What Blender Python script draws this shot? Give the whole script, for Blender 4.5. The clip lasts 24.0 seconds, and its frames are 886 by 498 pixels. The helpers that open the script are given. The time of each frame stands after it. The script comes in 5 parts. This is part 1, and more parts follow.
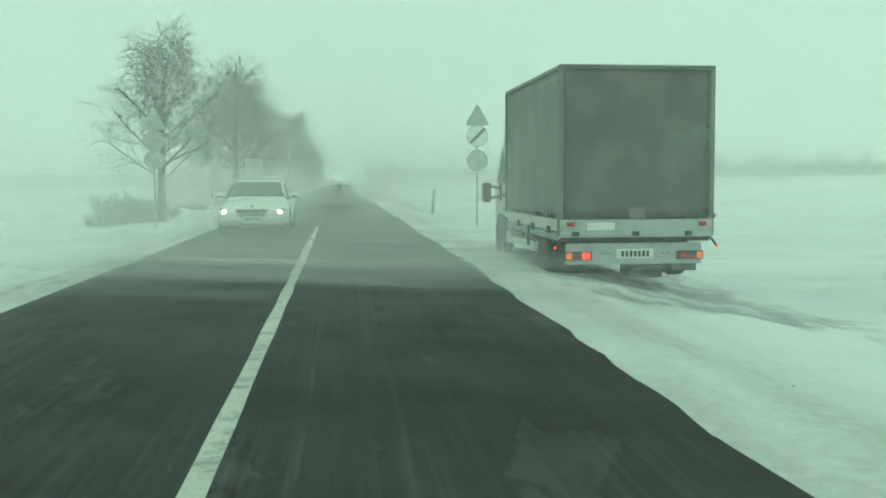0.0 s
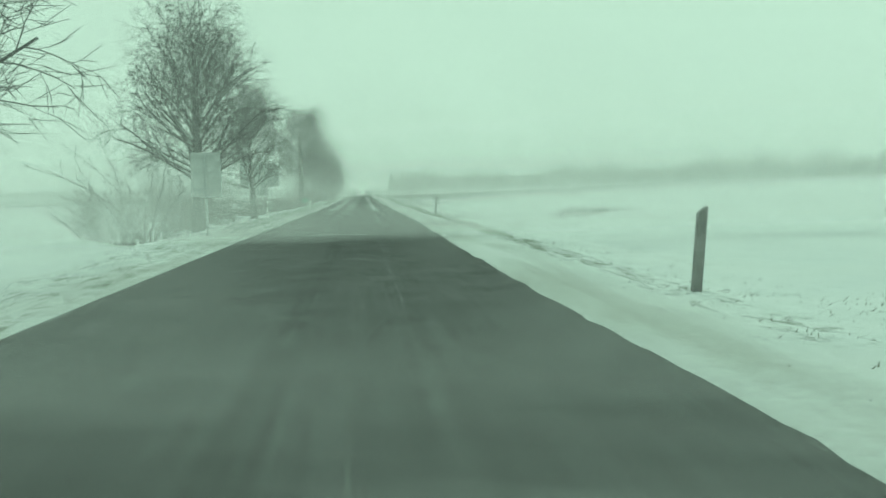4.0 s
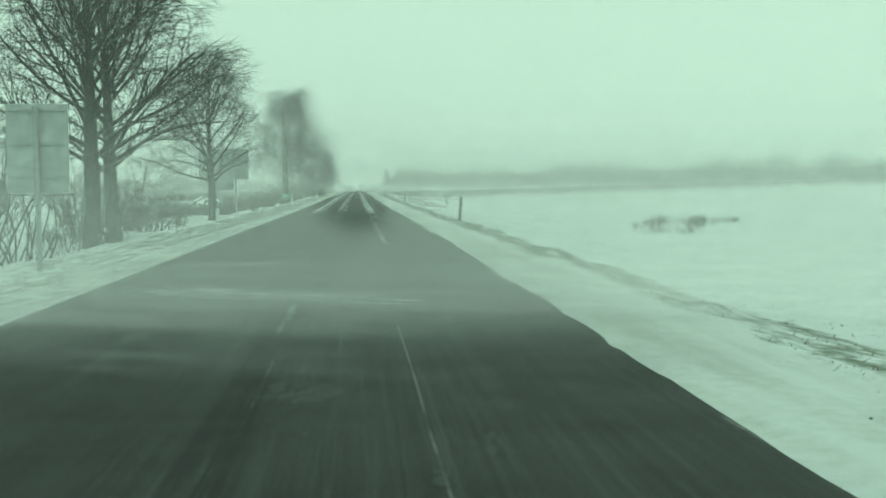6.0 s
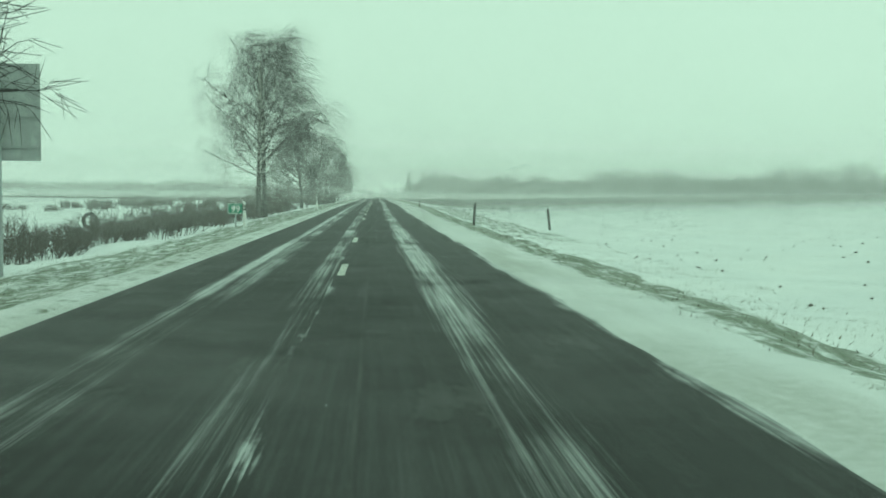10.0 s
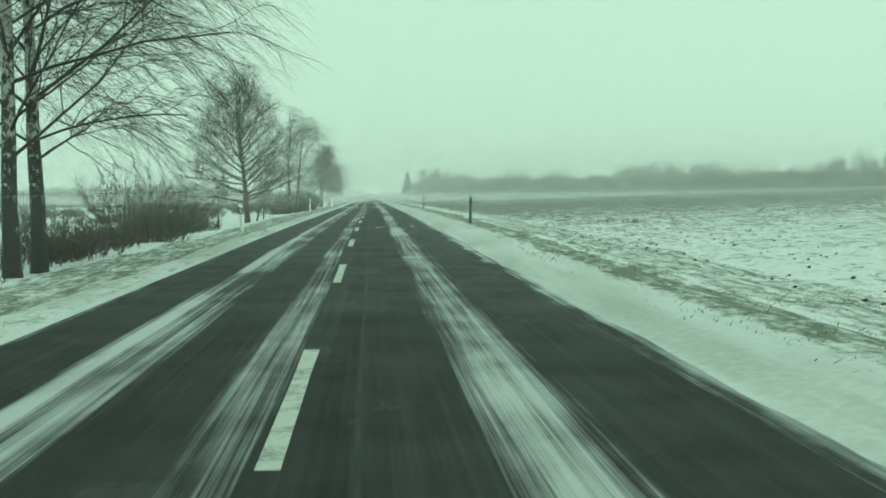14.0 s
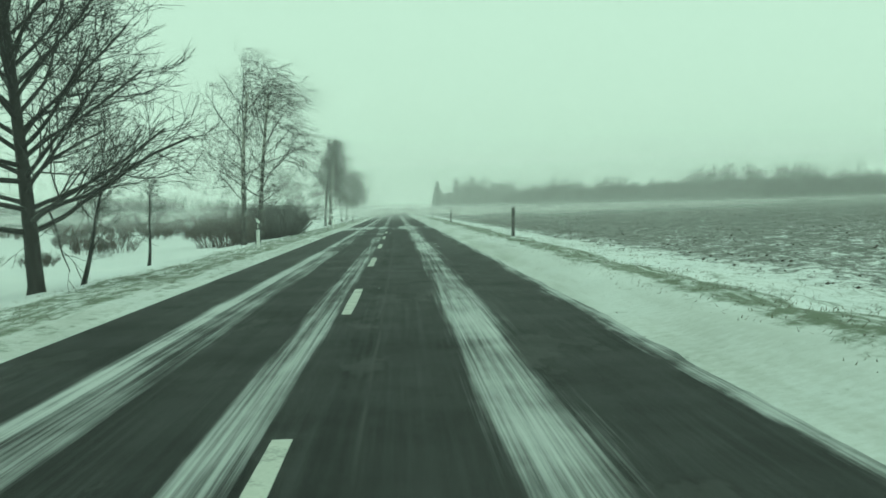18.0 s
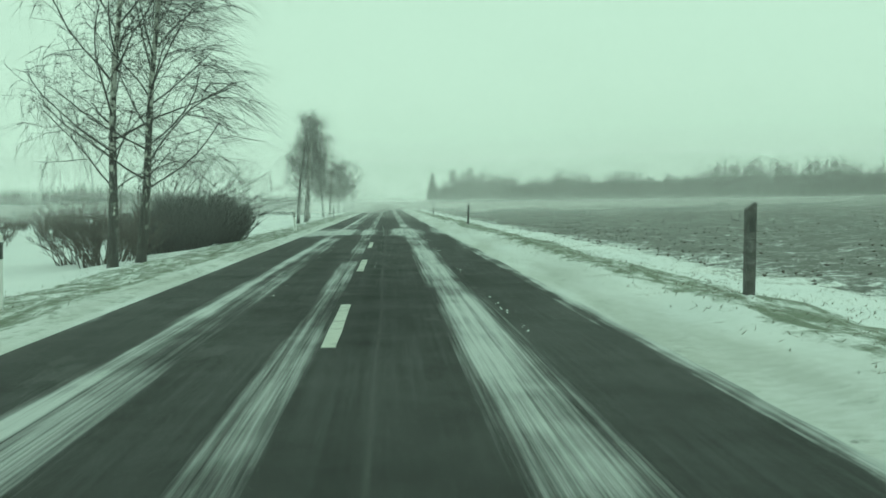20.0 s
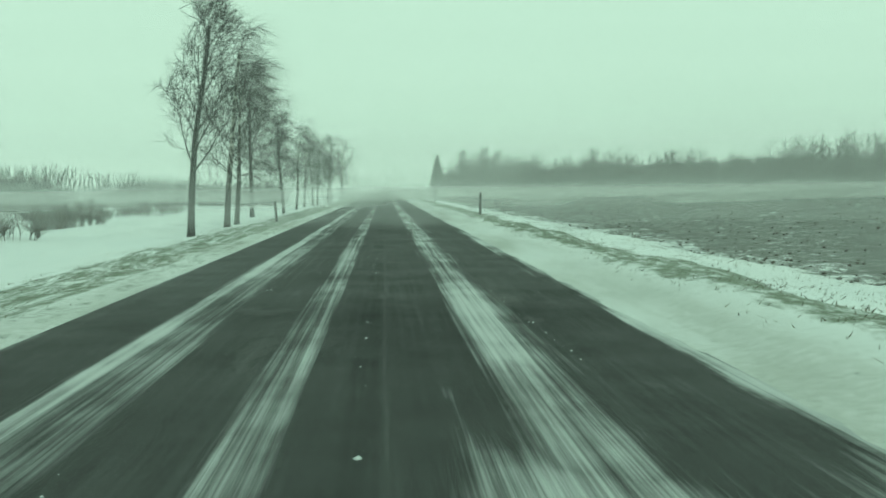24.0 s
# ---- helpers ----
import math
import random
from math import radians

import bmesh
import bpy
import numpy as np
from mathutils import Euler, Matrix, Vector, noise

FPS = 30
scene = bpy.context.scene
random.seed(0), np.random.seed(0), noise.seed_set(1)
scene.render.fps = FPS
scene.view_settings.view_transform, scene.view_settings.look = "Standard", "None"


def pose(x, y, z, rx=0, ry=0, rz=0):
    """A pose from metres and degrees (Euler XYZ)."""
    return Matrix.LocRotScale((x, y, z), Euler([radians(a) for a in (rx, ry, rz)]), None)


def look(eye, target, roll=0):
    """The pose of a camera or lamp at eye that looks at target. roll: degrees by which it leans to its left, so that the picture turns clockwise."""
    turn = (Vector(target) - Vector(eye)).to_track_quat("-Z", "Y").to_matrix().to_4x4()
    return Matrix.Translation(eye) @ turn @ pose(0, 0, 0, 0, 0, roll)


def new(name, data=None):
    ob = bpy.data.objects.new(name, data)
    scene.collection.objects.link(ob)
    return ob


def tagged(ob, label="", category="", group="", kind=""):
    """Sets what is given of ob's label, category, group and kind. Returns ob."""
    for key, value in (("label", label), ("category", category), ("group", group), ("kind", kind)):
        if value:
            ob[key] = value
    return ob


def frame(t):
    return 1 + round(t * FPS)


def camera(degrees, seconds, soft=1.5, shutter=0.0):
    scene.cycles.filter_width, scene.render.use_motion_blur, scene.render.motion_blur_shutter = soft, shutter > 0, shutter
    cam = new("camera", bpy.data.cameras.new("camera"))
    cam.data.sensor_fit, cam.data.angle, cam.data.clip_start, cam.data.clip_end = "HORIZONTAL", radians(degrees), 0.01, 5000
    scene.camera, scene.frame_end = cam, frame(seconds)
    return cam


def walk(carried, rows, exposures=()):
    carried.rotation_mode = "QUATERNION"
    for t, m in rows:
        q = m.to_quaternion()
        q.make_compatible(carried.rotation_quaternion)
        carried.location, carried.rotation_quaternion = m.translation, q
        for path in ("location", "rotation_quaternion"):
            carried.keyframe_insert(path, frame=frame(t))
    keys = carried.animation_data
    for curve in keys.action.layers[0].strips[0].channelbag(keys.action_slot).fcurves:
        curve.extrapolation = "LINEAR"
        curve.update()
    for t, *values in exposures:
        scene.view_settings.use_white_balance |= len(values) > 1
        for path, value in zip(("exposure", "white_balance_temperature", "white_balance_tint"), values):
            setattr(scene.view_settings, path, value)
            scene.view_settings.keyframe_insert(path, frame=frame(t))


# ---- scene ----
cam = camera(48.26, 24.0, soft=1.7)
PATH = [
    (0, pose(0.596, -5.099, 1.311, 86.071, 0.181, -6.063)),
    (0.5, pose(0.610, -1.568, 1.261, 86.126, 1.160, -6.506)),
    (1, pose(0.586, 1.746, 1.259, 86.203, 0.423, -6.793)),
    (1.5, pose(0.613, 5.115, 1.266, 86.199, 0.047, -6.975)),
    (2, pose(0.637, 8.381, 1.272, 86.219, -0.158, -6.856)),
    (2.5, pose(0.636, 11.885, 1.222, 86.287, -0.008, -6.427)),
    (4.5, pose(0.527, 27.009, 1.292, 86.636, 1.608, -4.505)),
    (5, pose(0.536, 31.034, 1.293, 86.605, 1.009, -4.696)),
    (5.5, pose(0.579, 35.231, 1.305, 86.533, 0.597, -5.066)),
    (6, pose(0.613, 39.595, 1.316, 86.405, 0.453, -5.157)),
    (6.5, pose(0.641, 44.176, 1.309, 86.299, 1.627, -5.022)),
    (7, pose(0.627, 49.016, 1.307, 86.312, 0.412, -4.718)),
    (7.5, pose(0.659, 53.947, 1.306, 86.056, 0.952, -4.542)),
    (8, pose(0.705, 58.841, 1.292, 86.021, 0.997, -4.402)),
    (8.5, pose(0.732, 63.901, 1.283, 86.314, 1.061, -4.483)),
    (9, pose(0.707, 69.089, 1.308, 86.594, 0.922, -4.574)),
    (9.5, pose(0.670, 74.458, 1.304, 86.677, 0.510, -4.443)),
    (10, pose(0.627, 80.000, 1.301, 86.839, -0.534, -4.054)),
    (10.5, pose(0.615, 85.360, 1.288, 87.121, 0.427, -3.769)),
    (11, pose(0.607, 90.598, 1.309, 87.160, 1.157, -3.821)),
    (11.5, pose(0.659, 95.920, 1.259, 87.082, 0.414, -3.939)),
    (13.5, pose(0.661, 117.459, 1.251, 86.977, 0.239, -4.554)),
    (14, pose(0.654, 122.741, 1.288, 86.893, 0.577, -4.384)),
    (14.5, pose(0.707, 127.883, 1.263, 86.683, 0.748, -4.283)),
    (15, pose(0.759, 133.011, 1.276, 86.556, 0.577, -4.265)),
    (15.5, pose(0.797, 137.993, 1.278, 86.438, 0.392, -4.076)),
    (16, pose(0.747, 143.119, 1.330, 86.724, 1.193, -4.018)),
    (16.5, pose(0.814, 148.122, 1.328, 87.215, 0.392, -3.752)),
    (17, pose(0.849, 153.419, 1.334, 87.345, 1.008, -3.421)),
    (17.5, pose(0.903, 158.729, 1.371, 87.389, 1.032, -3.026)),
    (18, pose(0.954, 164.044, 1.337, 87.610, 1.316, -2.871)),
    (18.5, pose(1.000, 169.393, 1.377, 87.616, 0.235, -2.971)),
    (20.5, pose(0.983, 191.220, 1.363, 87.173, 0.842, -3.596)),
    (21, pose(0.964, 196.701, 1.389, 87.113, 1.256, -3.565)),
    (21.5, pose(0.985, 202.212, 1.358, 87.088, 0.856, -3.499)),
    (22, pose(1.012, 207.762, 1.352, 86.981, 0.434, -3.402)),
    (22.5, pose(1.009, 213.275, 1.379, 86.704, 1.731, -3.489)),
    (23, pose(1.005, 218.825, 1.362, 86.570, 1.434, -3.541)),
    (23.5, pose(1.013, 224.243, 1.362, 86.566, 1.707, -3.617)),
    (24, pose(1.028, 229.681, 1.367, 86.517, 0.660, -3.523)),
]
walk(cam, PATH, exposures=((0.0, 0.05, 6100, -41), (24.0, 0.05, 6100, -41)))

scene.cycles.transparent_max_bounces = 80
scene.cycles.diffuse_bounces = 2
scene.cycles.max_bounces = 6

# ---- world and light ----
world = bpy.data.worlds.new("overcast_sky")
scene.world = world
world.use_nodes = True
wn, wl = world.node_tree.nodes, world.node_tree.links
sky = wn.new("ShaderNodeTexSky")
sky.sky_type, sky.sun_disc = "NISHITA", False
sky.sun_elevation, sky.sun_rotation = radians(28), radians(200)
sky.dust_density, sky.air_density = 6.0, 1.0
thin = wn.new("ShaderNodeVectorMath")
thin.operation = "SCALE"
thin.inputs["Scale"].default_value = 0.02
wl.new(sky.outputs[0], thin.inputs[0])
cloud = wn.new("ShaderNodeMix")
cloud.data_type = "RGBA"
cloud.inputs["Factor"].default_value = 0.93
wl.new(thin.outputs[0], cloud.inputs[6])
cloud.inputs[7].default_value = (0.80, 0.82, 0.80, 1)
wl.new(cloud.outputs[2], wn["Background"].inputs[0])
wn["Background"].inputs[1].default_value = 1.0

sun_data = bpy.data.lights.new("sun", "SUN")
sun_data.energy, sun_data.angle, sun_data.color = 0.5, radians(40), (1.0, 0.97, 0.92)
sun = new("sun", sun_data)
sun.matrix_world = look((0, 0, 60), (-20, 34, 0))

# ---- the lie of the road: sideways drift and height every 30 m from y = -20 ----
KNOTS = np.arange(-20.0, 521.0, 30.0)
ROAD_X = np.array([-0.01, 0.01, 0.06, 0.1, 0.15, 0.19, 0.29, 0.48, 0.58, 0.65, 0.72, 0.8, 0.88, 0.96, 1.04, 1.11, 1.19, 1.27, 1.35])
ROAD_Z = np.array([0.04, 0.02, 0.06, 0.05, 0.01, 0.02, 0.1, 0.12, 0.11, 0.08, 0.08, 0.08, 0.08, 0.07, 0.07, 0.07, 0.07, 0.07, 0.07])


def along(y, v):
    """A value of the road at y, smoothly between the knots."""
    y = np.clip(np.asarray(y, float), KNOTS[0], KNOTS[-1])
    m = np.gradient(v, KNOTS)
    i = np.clip(np.searchsorted(KNOTS, y) - 1, 0, len(KNOTS) - 2)
    h = KNOTS[1] - KNOTS[0]
    u = (y - KNOTS[i]) / h
    return ((2 * u**3 - 3 * u**2 + 1) * v[i] + (u**3 - 2 * u**2 + u) * h * m[i]
            + (-2 * u**3 + 3 * u**2) * v[i + 1] + (u**3 - u**2) * h * m[i + 1])


def rx(y):
    return along(y, ROAD_X)


def rz(y):
    return along(y, ROAD_Z)


_lattice = np.random.RandomState(7).rand(256, 256)


def vnoise(x, y):
    """Smooth value noise in 0..1, on arrays."""
    x, y = np.asarray(x, float), np.asarray(y, float)
    xi, yi = np.floor(x).astype(int), np.floor(y).astype(int)
    fx, fy = x - xi, y - yi
    fx, fy = fx * fx * (3 - 2 * fx), fy * fy * (3 - 2 * fy)
    a = _lattice[xi % 256, yi % 256]
    b = _lattice[(xi + 1) % 256, yi % 256]
    c = _lattice[xi % 256, (yi + 1) % 256]
    d = _lattice[(xi + 1) % 256, (yi + 1) % 256]
    return (a * (1 - fx) + b * fx) * (1 - fy) + (c * (1 - fx) + d * fx) * fy


def lift(x, y):
    """Height of the ground at x, y: banks, ditches, fields and drifts."""
    x, y = np.asarray(x, float), np.asarray(y, float)
    u = x - rx(y)
    late = np.interp(y, [20, 45, 80, 120, 165], [-.03, -.02, 0.0, .08, .22])
    left = np.interp(u, [-400, -60, -14, -9, -7, -5.2, -4.0, -3.25, -2.95, -2.45], [-.5, -.7, -.8, -.7, -.42, -.16, -.03, .035, .015, -.05])
    verge = np.interp(y, [0, 10, 37, 45, 56, 64, 100, 130, 160, 300], [-.38, -.22, -.33, -.33, -.22, -.10, -.08, -.02, -.01, -.03])
    ur = u - verge * np.clip((5 - u) / 1.5, 0, 1)
    right = np.interp(ur, [2.55, 3.05, 3.5, 4.2, 5.6, 7.5, 10, 70, 130, 400], [-.05, .025, .04, 0, -.25, -.38, -.3, 1.15, 2.1, 4.2])
    right = right + late * np.clip((u - 3.1) / 1.0, 0, 1)
    base = np.where(u < 0, left, right)
    out = np.clip(np.minimum(u - 3.15, 99), 0, 1.2) / 1.2 + np.clip(-2.95 - u, 0, 1.2) / 1.2
    rough = (vnoise(x * 1.1 + 9, y * .5) - .5) * .16 + (vnoise(x * 3.1, y * 2.3 + 40) - .5) * .07
    heaps = np.clip(vnoise(x * .28 + 3, y * .16 + 5) - .55, 0, 1) * .9 * np.clip((-u - 6.5) / 2, 0, 1) * np.clip((40 + u) / 20, 0, 1)
    edge = (vnoise(x * .5, y * .21) - .5) * .010 + (vnoise(x * 3.0, y * .9) - .5) * .012 + (vnoise(x * 7.0, y * 2.1 + 9) - .5) * .012
    edge = edge * np.clip((np.abs(u) - 2.0) / .4, 0, 1) * np.clip((3.9 - np.abs(u)) / .5, 0, 1)
    return rz(y) + base + rough * np.minimum(out, 1) + heaps + edge


# ---- materials ----
def nodes_of(name):
    m = bpy.data.materials.new(name)
    m.use_nodes = True
    return m, m.node_tree.nodes, m.node_tree.links, m.node_tree.nodes["Principled BSDF"]


def math_node(n, l, op, a, b=None, clamp=False):
    k = n.new("ShaderNodeMath")
    k.operation, k.use_clamp = op, clamp
    for i, v in ((0, a), (1, b)):
        if v is None:
            continue
        if isinstance(v, (int, float)):
            k.inputs[i].default_value = v
        else:
            l.new(v, k.inputs[i])
    return k.outputs[0]


def ramp(n, l, v, lo, hi, to0=0.0, to1=1.0):
    k = n.new("ShaderNodeMapRange")
    k.interpolation_type = "SMOOTHSTEP"
    l.new(v, k.inputs[0])
    for i, a in ((1, lo), (2, hi), (3, to0), (4, to1)):
        k.inputs[i].default_value = a
    return k.outputs[0]


def mixed(n, l, fac, a, b):
    k = n.new("ShaderNodeMix")
    k.data_type = "RGBA"
    if isinstance(fac, (int, float)):
        k.inputs[0].default_value = fac
    else:
        l.new(fac, k.inputs[0])
    for i, v in ((6, a), (7, b)):
        if isinstance(v, tuple):
            k.inputs[i].default_value = (*v, 1)
        else:
            l.new(v, k.inputs[i])
    return k.outputs[2]


def noise_tex(n, l, vec, scale, detail=4.0, rough=0.55, stretch=None):
    if stretch:
        mp = n.new("ShaderNodeMapping")
        mp.inputs["Scale"].default_value = stretch
        l.new(vec, mp.inputs[0])
        vec = mp.outputs[0]
    k = n.new("ShaderNodeTexNoise")
    k.inputs["Scale"].default_value, k.inputs["Detail"].default_value, k.inputs["Roughness"].default_value = scale, detail, rough
    l.new(vec, k.inputs["Vector"])
    return k.outputs[0]


def bump(n, l, p, height, strength, distance=0.02):
    k = n.new("ShaderNodeBump")
    k.inputs["Strength"].default_value, k.inputs["Distance"].default_value = strength, distance
    l.new(height, k.inputs["Height"])
    l.new(k.outputs[0], p.inputs["Normal"])


def plain(name, col, rough=0.6, metal=0.0, vary=0.25, scale=6.0, dirt=None, dirt_amount=0.5):
    """A painted, woven, rubber or metal surface with fine variation and, if wanted, a film of dirt or frost."""
    m, n, l, p = nodes_of(name)
    tc = n.new("ShaderNodeTexCoord")
    a = noise_tex(n, l, tc.outputs["Object"], scale)
    b = noise_tex(n, l, tc.outputs["Object"], scale * 9, 3)
    dark = tuple(c * (1 - vary) for c in col)
    light = tuple(min(1, c * (1 + vary)) for c in col)
    c = mixed(n, l, a, dark, light)
    if dirt:
        c = mixed(n, l, ramp(n, l, math_node(n, l, "ADD", a, math_node(n, l, "MULTIPLY", b, .4)), .62, .95, 0, dirt_amount), c, dirt)
    l.new(c, p.inputs["Base Color"])
    l.new(ramp(n, l, b, .3, .7, max(0.02, rough - .1), min(1, rough + .1)), p.inputs["Roughness"])
    p.inputs["Metallic"].default_value = metal
    bump(n, l, p, b, .12, .004)
    return m


def glow(name, col, strength):
    m, n, l, p = nodes_of(name)
    p.inputs["Base Color"].default_value = (*col, 1)
    p.inputs["Emission Color"].default_value = (*col, 1)
    p.inputs["Emission Strength"].default_value = strength
    return m


def road_material():
    m, n, l, p = nodes_of("worn_asphalt_with_drifted_snow")
    uv = n.new("ShaderNodeUVMap")
    sep = n.new("ShaderNodeSeparateXYZ")
    l.new(uv.outputs[0], sep.inputs[0])
    u0, v = sep.outputs[0], sep.outputs[1]

    def op(kind, a, b=None, clamp=False):
        return math_node(n, l, kind, a, b, clamp)

    def span(x, lo, hi, soft):
        return op("MULTIPLY", ramp(n, l, x, lo - soft, lo + soft), ramp(n, l, x, hi - soft, hi + soft, 1, 0))

    wob = noise_tex(n, l, uv.outputs[0], 1.0, 3, .6, (.05, .12, 1))
    u = op("ADD", u0, op("MULTIPLY", op("SUBTRACT", wob, .5), .11))
    fine = noise_tex(n, l, uv.outputs[0], 60, 5, .7)
    big = noise_tex(n, l, uv.outputs[0], .9, 5, .6)
    mottle = noise_tex(n, l, uv.outputs[0], 1.0, 5, .65, (1.6, .5, 1))
    streak = noise_tex(n, l, uv.outputs[0], 1.0, 6, .70, (15, .20, 1))
    streak2 = noise_tex(n, l, uv.outputs[0], 1.0, 4, .6, (4.0, .12, 1))
    lines = noise_tex(n, l, uv.outputs[0], 1.0, 3, .6, (44, .10, 1))
    drift = noise_tex(n, l, uv.outputs[0], 1.0, 4, .6, (.35, .22, 1))
    # asphalt: stone grit, polished wheel paths, long stains and repairs
    base = mixed(n, l, big, (.008, .009, .0092), (.019, .020, .0196))
    base = mixed(n, l, op("MULTIPLY", op("GREATER_THAN", fine, .62), .35), base, (.05, .05, .048))
    base = mixed(n, l, ramp(n, l, streak2, .42, .66, 0, .5), base, (.027, .028, .028))
    lane = op("ABSOLUTE", op("SUBTRACT", op("ABSOLUTE", u0), 1.35))
    base = mixed(n, l, ramp(n, l, lane, .25, .75, .0, .3), base, (.020, .021, .022))
    joint = span(u, .18, .37, .03)
    base = mixed(n, l, op("MULTIPLY", joint, ramp(n, l, v, 90, 120, 0, .9)), base, (.008, .009, .009))
    first = op("MULTIPLY", span(u, -.28, .02, .05), ramp(n, l, v, 24, 28))
    base = mixed(n, l, op("MULTIPLY", first, ramp(n, l, v, 60, 75, .95, 0)), base, (.004, .005, .005))
    seam = span(u, .40, .425, .012)
    base = mixed(n, l, op("MULTIPLY", seam, ramp(n, l, big, .40, .62, .05, .6)), base, (.07, .07, .068))
    crack = op("MULTIPLY", span(u, .905, .920, .008), op("MULTIPLY", ramp(n, l, v, 25, 34, .15, .8), ramp(n, l, v, 60, 75, 1, 0)))
    base = mixed(n, l, op("MULTIPLY", crack, ramp(n, l, mottle, .4, .55, .1, .9)), base, (.16, .165, .165))
    worn = noise_tex(n, l, uv.outputs[0], 1.0, 5, .62, (.9, .38, 1))
    base = mixed(n, l, ramp(n, l, worn, .60, .63, 0, .5), base, (.05, .051, .05))
    rim = op("MULTIPLY", ramp(n, l, worn, .585, .60), ramp(n, l, worn, .60, .615, 1, 0))
    base = mixed(n, l, op("MULTIPLY", rim, .5), base, (.006, .006, .006))

    # packed snow between the wheel paths, along the verges and in tongues across
    full = ramp(n, l, v, 56, 106)
    some = ramp(n, l, v, 44, 66)
    right = op("ADD", op("MULTIPLY", span(u, 1.00, 1.80, .10), .62), op("MULTIPLY", span(u, 1.16, 1.60, .12), .38))
    right = op("MULTIPLY", right, op("ADD", op("MULTIPLY", full, .80), .18))
    thin = op("MULTIPLY", op("MULTIPLY", span(u, 1.10, 1.34, .09), .66), some)
    left = op("MULTIPLY", op("ADD", op("MULTIPLY", span(u, -1.85, -1.08, .14), .80), op("MULTIPLY", span(u, -1.72, -1.54, .03), .35)), op("ADD", op("MULTIPLY", full, .85), op("MULTIPLY", some, .12)))
    mid = op("MULTIPLY", op("MULTIPLY", span(u, -.48, -.07, .08), .88), op("ADD", op("MULTIPLY", full, .8), op("MULTIPLY", some, .12)))
    ice = op("MULTIPLY", op("MULTIPLY", span(u, -.14, -.02, .03), ramp(n, l, op("ADD", op("MULTIPLY", mottle, .6), op("MULTIPLY", streak, .6)), .62, .74, 0, .85)), op("MULTIPLY", ramp(n, l, v, 40, 68, .15, 1), ramp(n, l, v, 110, 120, 1, 0)))
    tatter = op("ADD", u0, op("MULTIPLY", op("SUBTRACT", op("ADD", streak2, mottle), 1.0), .5))
    verge = op("MAXIMUM", ramp(n, l, tatter, 2.40, 2.85), ramp(n, l, tatter, -2.45, -2.95))
    cover = op("MAXIMUM", op("MAXIMUM", right, thin), op("MAXIMUM", left, op("MAXIMUM", mid, verge)))
    patchy = ramp(n, l, op("ADD", drift, op("MULTIPLY", worn, -.4)), .12, .46, .72, 1.08)
    cover = op("MULTIPLY", cover, patchy)
    w = op("ADD", v, op("MULTIPLY", op("SUBTRACT", drift, .5), 13))
    tongue = ramp(n, l, op("ABSOLUTE", op("SUBTRACT", w, 228)), 2.0, 9.5, 1.0, 0)
    clear = op("MULTIPLY", ramp(n, l, op("ABSOLUTE", op("SUBTRACT", u, .30)), .10, .6, .55, 1), ramp(n, l, op("ABSOLUTE", op("SUBTRACT", u, 2.15)), .10, .6, .60, 1))
    clear = op("MULTIPLY", clear, ramp(n, l, op("ABSOLUTE", op("ADD", u, .75)), .06, .25, .62, 1))
    cover = op("MAXIMUM", cover, op("MULTIPLY", tongue, clear))
    broken = op("ADD", op("ADD", op("MULTIPLY", streak, .62), op("MULTIPLY", streak2, .30)), op("MULTIPLY", lines, .36))
    need = op("SUBTRACT", 1.07, op("MULTIPLY", cover, .57))
    snow = ramp(n, l, op("SUBTRACT", broken, need), -.16, .24, 0, .9)
    dust = op("MULTIPLY", op("MULTIPLY", ramp(n, l, streak, .40, .75), ramp(n, l, drift, .36, .66, .25, 1)), .07)
    snow = op("MAXIMUM", op("MAXIMUM", snow, dust), ice)
    col = mixed(n, l, snow, base, (.52, .54, .545))
    l.new(col, p.inputs["Base Color"])
    l.new(ramp(n, l, op("ADD", big, snow), .3, 1.0, .62, .9), p.inputs["Roughness"])
    p.inputs["Specular IOR Level"].default_value = .14
    h = op("ADD", op("MULTIPLY", fine, .5), op("MULTIPLY", snow, 1.2))
    bump(n, l, p, h, .5, .02)
    return m


